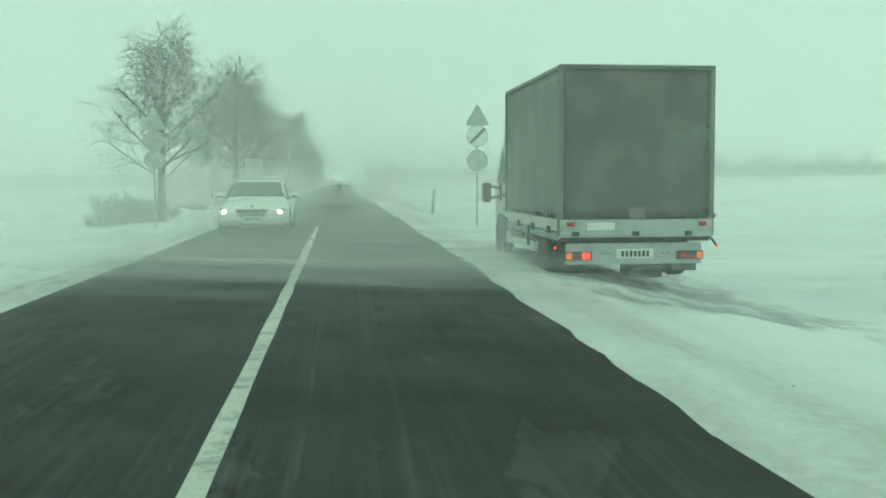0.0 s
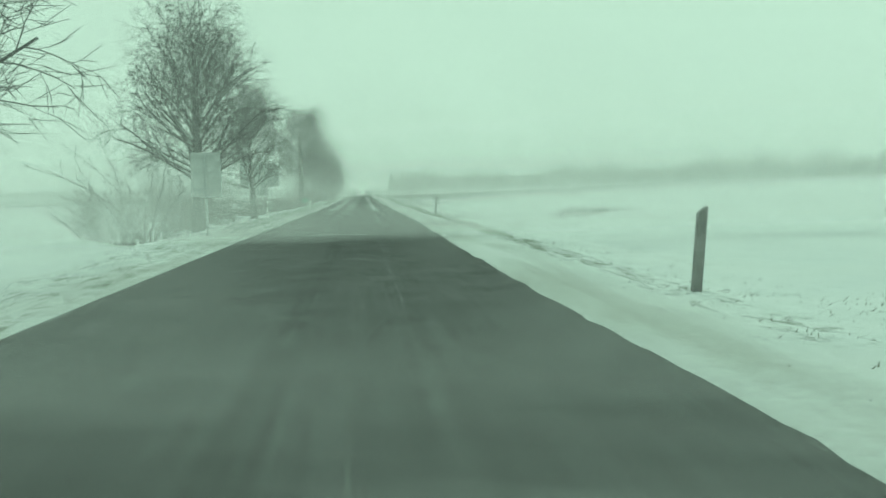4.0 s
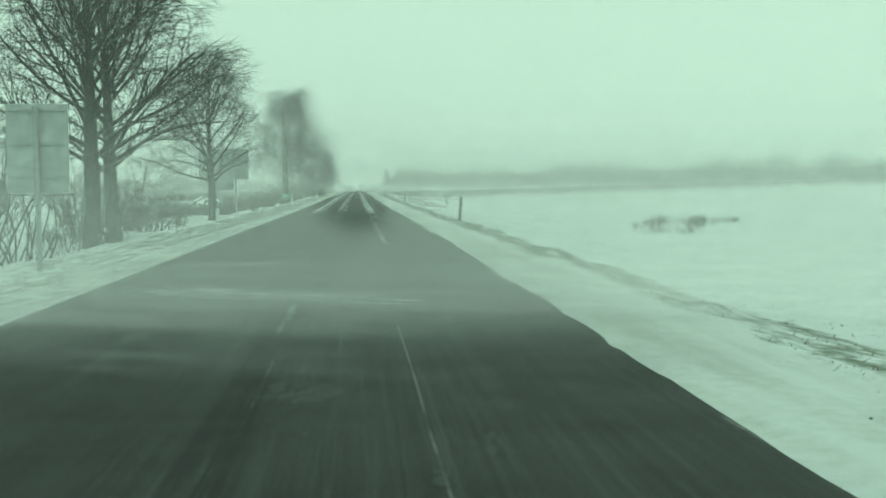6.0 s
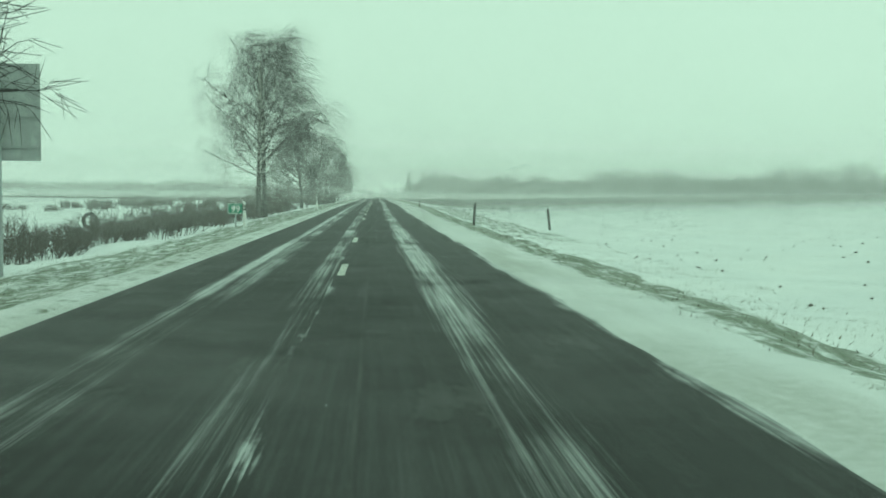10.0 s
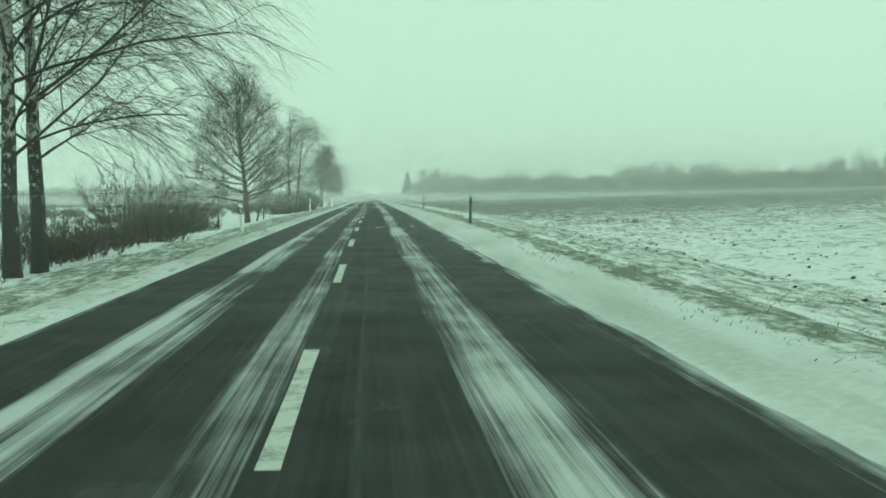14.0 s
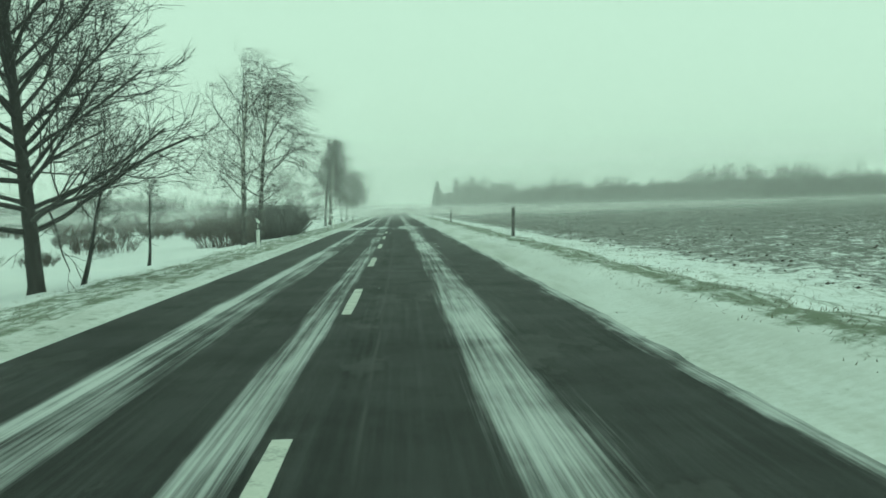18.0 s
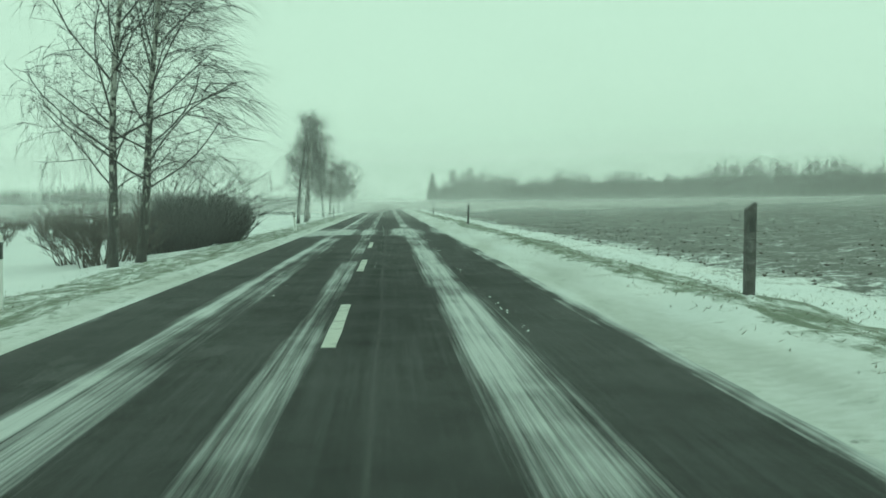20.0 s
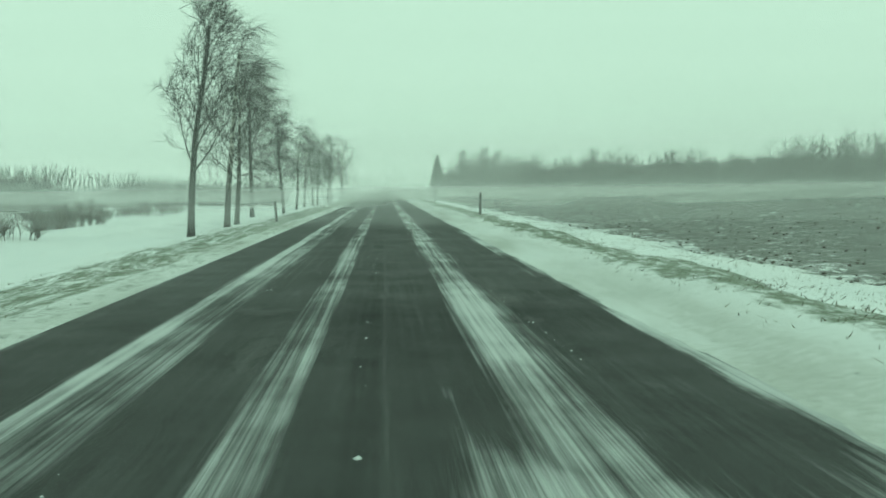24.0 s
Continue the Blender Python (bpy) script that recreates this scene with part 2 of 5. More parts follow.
def ground_material():
    m, n, l, p = nodes_of("snow_with_grass_and_ploughed_soil")
    uv = n.new("ShaderNodeUVMap")
    sep = n.new("ShaderNodeSeparateXYZ")
    l.new(uv.outputs[0], sep.inputs[0])
    u, v = sep.outputs[0], sep.outputs[1]

    def op(kind, a, b=None, clamp=False):
        return math_node(n, l, kind, a, b, clamp)

    def span(x, lo, hi, soft):
        return op("MULTIPLY", ramp(n, l, x, lo - soft, lo + soft), ramp(n, l, x, hi - soft, hi + soft, 1, 0))

    fine = noise_tex(n, l, uv.outputs[0], 9, 6, .65)
    tiny = noise_tex(n, l, uv.outputs[0], 40, 3, .6)
    combed = noise_tex(n, l, uv.outputs[0], 1.0, 6, .70, (3.0, .8, 1))
    tuft = noise_tex(n, l, uv.outputs[0], 1.0, 5, .70, (5.0, 2.4, 1))
    long_ = noise_tex(n, l, uv.outputs[0], 1.0, 4, .6, (1.1, .13, 1))
    big = noise_tex(n, l, uv.outputs[0], .35, 4, .6)
    rows = noise_tex(n, l, uv.outputs[0], 1.0, 6, .75, (.9, .5, 1))
    snow = mixed(n, l, big, (.58, .61, .64), (.74, .75, .75))
    # road spray greys the snow along the verge
    smear = op("MULTIPLY", ramp(n, l, op("ABSOLUTE", u), 4.6, 3.0, 0, 1), ramp(n, l, op("ADD", op("MULTIPLY", long_, .7), op("MULTIPLY", fine, .3)), .38, .66, .25, .95))
    snow = mixed(n, l, smear, snow, (.38, .39, .365))
    grass = mixed(n, l, tiny, (.045, .066, .034), (.14, .16, .095))
    soil = mixed(n, l, tiny, (.045, .046, .042), (.15, .148, .135))
    # grass strips on both banks, swept bare by the wind
    uw = op("ADD", u, op("MULTIPLY", op("SUBTRACT", long_, .5), .4))
    strip = op("MULTIPLY", span(uw, 3.7, 5.2, .4), ramp(n, l, v, 8, 64, .5, .92))
    second = op("MULTIPLY", span(uw, 5.0, 8.2, .6), op("MULTIPLY", ramp(n, l, v, 92, 122, .12, .80), ramp(n, l, v, 160, 200, 1, .6)))
    left = op("MULTIPLY", span(uw, -5.9, -3.25, .25), ramp(n, l, v, 10, 100, .62, .86))
    inner = op("MULTIPLY", span(uw, -3.35, -2.85, .10), .68)
    bank = op("MAXIMUM", op("MAXIMUM", strip, second), op("MAXIMUM", left, inner))
    g = op("ADD", op("ADD", op("MULTIPLY", combed, .45), op("MULTIPLY", tuft, .40)), op("MULTIPLY", fine, .15))
    gm = op("MULTIPLY", ramp(n, l, op("SUBTRACT", g, op("SUBTRACT", .82, op("MULTIPLY", bank, .42))), -.06, .10, 0, .88), ramp(n, l, bank, .05, .3))
    field = op("MULTIPLY", ramp(n, l, u, 5.2, 9), ramp(n, l, v, 95, 225, .18, .78))
    lfield = op("MULTIPLY", ramp(n, l, u, -60, -12, .36, .16), ramp(n, l, v, 60, 200))
    field = op("MAXIMUM", field, lfield)
    f = op("ADD", op("MULTIPLY", rows, .9), op("MULTIPLY", fine, .5))
    f = op("ADD", f, op("SUBTRACT", field, .55))
    speck = noise_tex(n, l, uv.outputs[0], 1.0, 6, .85, (3.0, 2.2, 1))
    f = op("ADD", f, op("MULTIPLY", op("SUBTRACT", speck, .5), 2.1))
    fm = op("MULTIPLY", ramp(n, l, f, .50, .86, 0, .93), ramp(n, l, field, .02, .2))
    mud = op("MULTIPLY", span(u, 3.2, 6.6, .6), span(v, 4.0, 15.0, 2.0))
    mud = ramp(n, l, op("ADD", op("MULTIPLY", mud, .5), op("MULTIPLY", op("SUBTRACT", combed, .5), 1.2)), .28, .6, 0, .5)
    col = mixed(n, l, gm, snow, grass)
    col = mixed(n, l, mud, col, soil)
    col = mixed(n, l, fm, col, soil)
    l.new(col, p.inputs["Base Color"])
    p.inputs["Roughness"].default_value = .95
    p.inputs["Specular IOR Level"].default_value = .15
    h = op("ADD", op("MULTIPLY", fine, .7), op("MULTIPLY", tiny, .3))
    bump(n, l, p, h, .4, .04)
    return m


def bark_material(name, dark, light, birch=False):
    m, n, l, p = nodes_of(name)
    tc = n.new("ShaderNodeTexCoord")
    a = noise_tex(n, l, tc.outputs["Object"], 1.0, 6, .7, (14, 14, 3))
    col = mixed(n, l, a, dark, light)
    if birch:
        sep = n.new("ShaderNodeSeparateXYZ")
        l.new(tc.outputs["Object"], sep.inputs[0])
        patch = noise_tex(n, l, tc.outputs["Object"], 1.0, 5, .7, (6, 6, 4.5))
        low = ramp(n, l, sep.outputs[2], .2, 6.0, .20, 0)
        col = mixed(n, l, ramp(n, l, math_node(n, l, "ADD", patch, low), .50, .60), (.40, .39, .36), (.030, .027, .024))
    l.new(col, p.inputs["Base Color"])
    p.inputs["Roughness"].default_value = .9
    bump(n, l, p, a, .6, .03)
    return m


def snow_shader(n, l, p, thick):
    """Airborne snow: see-through but for that share, which scatters light to both sides."""
    tr = n.new("ShaderNodeBsdfTransparent")
    df = n.new("ShaderNodeBsdfDiffuse")
    df.inputs[0].default_value = (.97, .97, .97, 1)
    tl = n.new("ShaderNodeBsdfTranslucent")
    tl.inputs[0].default_value = (.97, .97, .97, 1)
    lit = n.new("ShaderNodeMixShader")
    lit.inputs[0].default_value = .5
    l.new(df.outputs[0], lit.inputs[1])
    l.new(tl.outputs[0], lit.inputs[2])
    mx = n.new("ShaderNodeMixShader")
    l.new(thick, mx.inputs[0])
    l.new(tr.outputs[0], mx.inputs[1])
    l.new(lit.outputs[0], mx.inputs[2])
    l.new(mx.outputs[0], n["Material Output"].inputs[0])
    n.remove(p)


def veil_material():
    """A thin sheet of snow driven by the wind: mostly see-through, white where it is lit, thicker near the ground."""
    m, n, l, p = nodes_of("wind_driven_snow")
    uv = n.new("ShaderNodeUVMap")
    sep = n.new("ShaderNodeSeparateXYZ")
    l.new(uv.outputs[0], sep.inputs[0])
    u, h = sep.outputs[0], sep.outputs[1]
    info = n.new("ShaderNodeObjectInfo")
    shift = n.new("ShaderNodeCombineXYZ")
    l.new(math_node(n, l, "MULTIPLY", info.outputs["Random"], 300), shift.inputs[0])
    l.new(math_node(n, l, "MULTIPLY", info.outputs["Random"], 170), shift.inputs[2])
    at = n.new("ShaderNodeVectorMath")
    l.new(uv.outputs[0], at.inputs[0])
    l.new(shift.outputs[0], at.inputs[1])
    wisp = noise_tex(n, l, at.outputs[0], 1.0, 3, .6, (.16, .9, 1))
    # carried thickness of this sheet comes with the object's colour value
    sep2 = n.new("ShaderNodeSeparateColor")
    l.new(info.outputs["Color"], sep2.inputs[0])
    high, low = sep2.outputs[0], sep2.outputs[1]
    body = math_node(n, l, "MULTIPLY", high, math_node(n, l, "MULTIPLY", ramp(n, l, h, 9, 14.5, 1, 0), ramp(n, l, h, .3, 1.3, .04, 1)))
    top = math_node(n, l, "ADD", h, math_node(n, l, "MULTIPLY", math_node(n, l, "SUBTRACT", wisp, .5), 1.6))
    drift = math_node(n, l, "MULTIPLY", low, math_node(n, l, "MULTIPLY", ramp(n, l, top, .3, 2.3, 1, 0), ramp(n, l, wisp, .25, .75, .45, 1.3)))
    du = math_node(n, l, "SUBTRACT", u, .56)
    dh = math_node(n, l, "SUBTRACT", h, 1.25)
    r = math_node(n, l, "SQRT", math_node(n, l, "ADD", math_node(n, l, "MULTIPLY", du, du), math_node(n, l, "MULTIPLY", dh, dh)))
    lane = math_node(n, l, "MAXIMUM", ramp(n, l, r, .24, .5), sep2.outputs[2])
    foot = ramp(n, l, math_node(n, l, "ADD", h, math_node(n, l, "MULTIPLY", wisp, .3)), .04, .50)
    thick = math_node(n, l, "MULTIPLY", math_node(n, l, "MULTIPLY", math_node(n, l, "ADD", body, drift), lane), foot)
    snow_shader(n, l, p, thick)
    return m


def skim_material():
    """Snow that skims over the ground in wisps across the road, denser in some stretches."""
    m, n, l, p = nodes_of("skimming_snow")
    uv = n.new("ShaderNodeUVMap")
    sep = n.new("ShaderNodeSeparateXYZ")
    l.new(uv.outputs[0], sep.inputs[0])
    u, v = sep.outputs[0], sep.outputs[1]
    info = n.new("ShaderNodeObjectInfo")
    turn = n.new("ShaderNodeVectorRotate")
    turn.rotation_type = "Z_AXIS"
    turn.inputs["Angle"].default_value = radians(24)
    l.new(uv.outputs[0], turn.inputs["Vector"])
    shift = n.new("ShaderNodeCombineXYZ")
    l.new(math_node(n, l, "MULTIPLY", info.outputs["Random"], 5), shift.inputs[0])
    l.new(math_node(n, l, "MULTIPLY", info.outputs["Random"], .9), shift.inputs[2])
    at = n.new("ShaderNodeVectorMath")
    l.new(turn.outputs[0], at.inputs[0])
    l.new(shift.outputs[0], at.inputs[1])
    wisp = noise_tex(n, l, at.outputs[0], 1.0, 5, .62, (.17, .75, 1))
    gust = noise_tex(n, l, at.outputs[0], 1.0, 2, .5, (.05, .13, 1))
    cr = n.new("ShaderNodeValToRGB")
    stops = ((-20, .0), (-2, .012), (4, .03), (7, .16), (10, .18), (14, .06), (20, .08), (25, .14), (30, .02), (45.5, .01), (47.5, .18), (50.5, .20), (53, .02), (62, .008), (84, .012), (89, .05), (94, .05), (97, .008), (118, .002), (222, .0), (228, .012), (236, .0))
    el = cr.color_ramp.elements
    for i, (y, a) in enumerate(stops):
        e = el[i] if i < 2 else el.new((y + 20) / 350)
        e.position, e.color = (y + 20) / 350, (a, a, a, 1)
    l.new(math_node(n, l, "DIVIDE", math_node(n, l, "ADD", v, 20), 350), cr.inputs[0])
    sep2 = n.new("ShaderNodeSeparateColor")
    l.new(info.outputs["Color"], sep2.inputs[0])
    amount = math_node(n, l, "MULTIPLY", cr.outputs[0], sep2.outputs[0])
    w = math_node(n, l, "ADD", math_node(n, l, "MULTIPLY", wisp, .75), math_node(n, l, "MULTIPLY", gust, .25))
    thick = math_node(n, l, "MULTIPLY", amount, ramp(n, l, w, .45, .70, .05, 1.9))
    wide = math_node(n, l, "MULTIPLY", ramp(n, l, u, -60, -20), ramp(n, l, u, 30, 100, 1, 0))
    # the parked truck shelters the shoulder beside it
    lee = math_node(n, l, "MULTIPLY", math_node(n, l, "MULTIPLY", ramp(n, l, u, 2.9, 3.6), ramp(n, l, u, 6.5, 9, 1, 0)), math_node(n, l, "MULTIPLY", ramp(n, l, v, 5.5, 8), ramp(n, l, v, 14.5, 18, 1, 0)))
    thick = math_node(n, l, "MULTIPLY", math_node(n, l, "MULTIPLY", thick, wide), math_node(n, l, "SUBTRACT", 1.0, lee))
    snow_shader(n, l, p, thick)
    return m


def glass_material(name, tint=(.05, .06, .06)):
    m, n, l, p = nodes_of(name)
    tc = n.new("ShaderNodeTexCoord")
    frost = noise_tex(n, l, tc.outputs["Object"], 7, 5, .6)
    l.new(mixed(n, l, ramp(n, l, frost, .5, .85, 0, .10), tint, (.5, .52, .52)), p.inputs["Base Color"])
    p.inputs["Roughness"].default_value = .18
    p.inputs["Specular IOR Level"].default_value = .3
    return m


ASPHALT, GROUND, VEIL, SKIM = road_material(), ground_material(), veil_material(), skim_material()
PAINT_LINE = plain("road_paint_white", (.50, .51, .47), .7, 0, .25, 5, (.10, .10, .10), .7)
BARK = bark_material("grey_brown_bark", (.008, .0075, .007), (.034, .031, .028))
BARK_RED = bark_material("reddish_twigs", (.028, .020, .017), (.080, .058, .047))
THICKET = bark_material("dark_brown_stems", (.009, .0075, .007), (.030, .024, .021))
BIRCH = bark_material("white_birch_bark", (.4, .4, .38), (.6, .58, .55), True)
STEEL = plain("galvanised_steel", (.34, .36, .36), .45, .7, .15, 8)
SIGN_BACK = plain("grey_sign_back", (.36, .38, .38), .55, .3, .12, 4, (.7, .72, .72), .35)
SIGN_WHITE = plain("white_reflective_sheet", (.72, .74, .73), .4, 0, .06, 4)
SIGN_BLACK = plain("black_sign_film", (.03, .03, .03), .5, 0, .1, 8)
SIGN_RED = plain("red_sign_film", (.45, .03, .03), .4, 0, .1, 6)
SIGN_GREEN = plain("green_sign_film", (.01, .17, .09), .4, 0, .1, 6)
POST_DARK = plain("dirty_dark_post", (.05, .048, .045), .7, 0, .3, 9, (.3, .3, .3), .3)
POST_WHITE = plain("white_plastic_post", (.74, .75, .74), .5, 0, .08, 8, (.35, .34, .3), .4)
POST_BAND = plain("black_post_band", (.02, .02, .02), .5, 0, .2, 9)
REFLECTOR = plain("pale_reflector", (.55, .55, .52), .2, 0, .1, 30)
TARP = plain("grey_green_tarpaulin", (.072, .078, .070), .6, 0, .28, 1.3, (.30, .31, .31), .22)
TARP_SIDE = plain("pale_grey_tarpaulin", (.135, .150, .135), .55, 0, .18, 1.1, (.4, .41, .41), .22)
ALLOY = plain("dull_aluminium_board", (.46, .48, .48), .45, .5, .15, 5, (.2, .19, .17), .5)
WHITE_DIRTY = plain("dirty_white_car_paint", (.66, .67, .65), .35, 0, .08, 2.2, (.22, .21, .19), .45)
WHITE_CAR = plain("white_car_paint", (.76, .76, .73), .25, 0, .05, 2.0, (.4, .39, .36), .3)
BLACK_PLASTIC = plain("black_plastic", (.03, .03, .032), .55, 0, .2, 10, (.3, .3, .3), .25)
RUBBER = plain("tyre_rubber", (.022, .022, .023), .85, 0, .25, 12, (.4, .4, .4), .3)
RIM = plain("wheel_metal", (.4, .41, .42), .4, .6, .2, 9, (.5, .5, .5), .4)
GLASS = glass_material("dark_window_glass")
CAB_GLASS = glass_material("greenish_cab_glass", (.06, .11, .09))
CHROME = plain("chrome", (.6, .61, .62), .2, 1.0, .05, 8)
HEADLAMP = glow("lit_headlamp", (1.0, .97, .9), 14.0)
TAIL_RED = glow("lit_tail_lamp", (1.0, .05, .03), 1.2)
TAIL_AMBER = glow("lit_indicator", (.9, .20, .03), .28)
LENS_RED = plain("red_lens", (.3, .02, .02), .2, 0, .1, 20)
SNOW_LUMP = plain("packed_snow", (.60, .62, .63), .9, 0, .06, 6)
SOIL = plain("frozen_clods", (.075, .066, .055), .95, 0, .35, 14)
DRY_GRASS = plain("dry_grass", (.13, .125, .088), .9, 0, .35, 30)
CONIFER = plain("spruce_needles", (.035, .05, .03), .9, 0, .35, 6)


# ---- builders ----
def mesh_ob(name, verts, faces, material, parent=None, label="", smooth=False):
    me = bpy.data.meshes.new(name)
    me.from_pydata([tuple(v) for v in verts], [], [tuple(f) for f in faces])
    me.materials.append(material)
    if smooth:
        me.shade_smooth()
    me.update()
    ob = new(name, me)
    if parent is not None:
        ob.parent = parent
    if label:
        ob["label"] = label
    return ob


def part(name, bm, material, parent=None, label="", smooth=False):
    me = bpy.data.meshes.new(name)
    bm.to_mesh(me)
    bm.free()
    me.materials.append(material)
    if smooth:
        me.shade_smooth()
    ob = new(name, me)
    if parent is not None:
        ob.parent = parent
    if label:
        ob["label"] = label
    return ob


def thing(name, m, label, category, group="", kind=""):
    ob = new(name)
    ob.matrix_basis = m
    ob.empty_display_size = .2
    return tagged(ob, label, category, group, kind)


def box_bm(x0, y0, z0, x1, y1, z1, bevel=0.0, bm=None):
    own = bm or bmesh.new()
    m = Matrix.Translation(((x0 + x1) / 2, (y0 + y1) / 2, (z0 + z1) / 2)) @ Matrix.Diagonal((x1 - x0, y1 - y0, z1 - z0, 1))
    r = bmesh.ops.create_cube(own, size=1, matrix=m)
    if bevel:
        edges = list({e for v in r["verts"] for e in v.link_edges})
        bmesh.ops.bevel(own, geom=edges, offset=bevel, segments=2, affect="EDGES", profile=.6)
    return own


def tube_bm(p0, p1, r0, r1=None, sides=10, bm=None):
    own = bm or bmesh.new()
    a, b = Vector(p0), Vector(p1)
    m = Matrix.Translation((a + b) / 2) @ (b - a).to_track_quat("Z", "Y").to_matrix().to_4x4()
    bmesh.ops.create_cone(own, cap_ends=True, segments=sides, radius1=r0, radius2=r1 if r1 is not None else r0, depth=(b - a).length, matrix=m)
    return own


def slab_bm(outline, depth):
    """A flat plate of that outline (x, z pairs), standing across the road, with thickness."""
    bm = bmesh.new()
    front = [bm.verts.new((x, -depth / 2, z)) for x, z in outline]
    back = [bm.verts.new((x, depth / 2, z)) for x, z in outline]
    bm.faces.new(front)
    bm.faces.new(back[::-1])
    k = len(front)
    for i in range(k):
        bm.faces.new((front[(i + 1) % k], front[i], back[i], back[(i + 1) % k]))
    bmesh.ops.recalc_face_normals(bm, faces=bm.faces)
    return bm


def circle(r, cx=0.0, cz=0.0, k=28):
    return [(cx + r * math.cos(2 * math.pi * i / k), cz + r * math.sin(2 * math.pi * i / k)) for i in range(k)]


def triangle(side, cz, round_r=.05):
    """Rounded warning triangle, point up, centred at cz."""
    h = side * math.sqrt(3) / 2
    pts = [(0, cz + h * 2 / 3), (-side / 2, cz - h / 3), (side / 2, cz - h / 3)]
    out = []
    for i, (x, z) in enumerate(pts):
        a = math.pi / 2 + i * 2 * math.pi / 3
        cx, cz2 = x - 2 * round_r * math.cos(a), z - 2 * round_r * math.sin(a)
        for j in range(-3, 4):
            b = a + j * math.pi / 9
            out.append((cx + round_r * math.cos(b), cz2 + round_r * math.sin(b)))
    return out


def loft_bm(sections, close=True):
    """A closed body through cross-sections: each (y, [(x, z) ...]) ring has as many points as the next."""
    bm = bmesh.new()
    rings = [[bm.verts.new((x, y, z)) for x, z in ring] for y, ring in sections]
    k = len(rings[0])
    for a, b in zip(rings, rings[1:]):
        for i in range(k):
            bm.faces.new((a[i], a[(i + 1) % k], b[(i + 1) % k], b[i]))
    if close:
        bm.faces.new(rings[0])
        bm.faces.new(rings[-1][::-1])
    bmesh.ops.recalc_face_normals(bm, faces=bm.faces)
    return bm


def mirror_ring(half):
    """A full ring from its right half, listed from the bottom up."""
    return [(x, z) for x, z in half] + [(-x, z) for x, z in reversed(half)]


def lathe_x(profile, k=24):
    """A body turned round the x axis from (x, radius) pairs."""
    bm = bmesh.new()
    rings = []
    for x, r in profile:
        rings.append([bm.verts.new((x, r * math.cos(2 * math.pi * i / k), r * math.sin(2 * math.pi * i / k))) for i in range(k)])
    for a, b in zip(rings, rings[1:]):
        for i in range(k):
            bm.faces.new((a[i], a[(i + 1) % k], b[(i + 1) % k], b[i]))
    bm.faces.new(rings[0][::-1])
    bm.faces.new(rings[-1])
    bmesh.ops.recalc_face_normals(bm, faces=bm.faces)
    return bm


def wheel(parent, x, y, z, radius, width, outward):
    """A wheel with its tyre and its dished rim as parts."""
    w = width / 2
    tyre = part("tyre", lathe_x([(-w, radius * .66), (-w, radius * .92), (-w * .75, radius), (w * .75, radius), (w, radius * .92), (w, radius * .66)], 28), RUBBER, parent, "black tyre crusted with snow", True)
    tyre.location = (x, y, z)
    rim_bm = lathe_x([(-.4 * w, radius * .64), (.7 * w * 1.0, radius * .67), (.82 * w, radius * .62), (.45 * w, radius * .5), (.35 * w, radius * .22), (.6 * w, radius * .16), (.6 * w, radius * .05)], 24)
    for i in range(5):
        a = 2 * math.pi * i / 5
        tube_bm((.5 * w, 0, 0), (.62 * w, radius * .6 * math.cos(a), radius * .6 * math.sin(a)), radius * .09, radius * .07, 6, rim_bm)
    rim = part("rim", rim_bm, RIM, tyre, "grey wheel rim")
    if outward < 0:
        rim.rotation_euler = (0, 0, math.pi)
    return tyre


# ---- ground and road ----
def build_ground():
    xs = np.concatenate([-np.geomspace(1600, 62, 12), np.arange(-60, -14, 3.0), np.arange(-14, -3.6, .3), np.arange(-3.5, -2.2, .09), np.arange(-2, 1.9, .7),
                         np.arange(2.0, 3.6, .09), np.arange(3.7, 12, .25), np.arange(12, 40, 1.5), np.arange(40, 140, 6.0), np.geomspace(150, 1600, 10)])
    ys = np.concatenate([np.array([-400, -200, -110, -70]), np.arange(-50, -14, 3.0), np.arange(-14, 300, .4), np.arange(300, 520, 3.0), np.geomspace(520, 2600, 22)])
    gx, gy = np.meshgrid(xs, ys)
    wx = gx + rx(gy)
    gz = lift(wx, gy)
    nx, ny = len(xs), len(ys)
    co = np.stack([wx, gy, gz], -1).reshape(-1, 3)
    idx = np.arange(nx * ny).reshape(ny, nx)
    faces = np.stack([idx[:-1, :-1], idx[:-1, 1:], idx[1:, 1:], idx[1:, :-1]], -1).reshape(-1, 4)
    return grid_ob("ground", co, faces, np.stack([gx, gy], -1).reshape(-1, 2), GROUND)


def grid_ob(name, co, faces, uv, material):
    me = bpy.data.meshes.new(name)
    me.vertices.add(len(co))
    me.vertices.foreach_set("co", co.astype(np.float32).ravel())
    me.loops.add(faces.size)
    me.loops.foreach_set("vertex_index", faces.astype(np.int32).ravel())
    me.polygons.add(len(faces))
    me.polygons.foreach_set("loop_start", np.arange(0, faces.size, faces.shape[1], dtype=np.int32))
    me.polygons.foreach_set("loop_total", np.full(len(faces), faces.shape[1], dtype=np.int32))
    me.update(calc_edges=True)
    if uv is not None:
        layer = me.uv_layers.new(name="UVMap")
        layer.data.foreach_set("uv", uv[faces.ravel()].astype(np.float32).ravel())
        me.shade_smooth()
    me.materials.append(material)
    me.validate()
    return new(name, me)


ground = tagged(build_ground(), "snow-covered ground with frosted grass banks and ploughed fields", "ground", kind="structure")


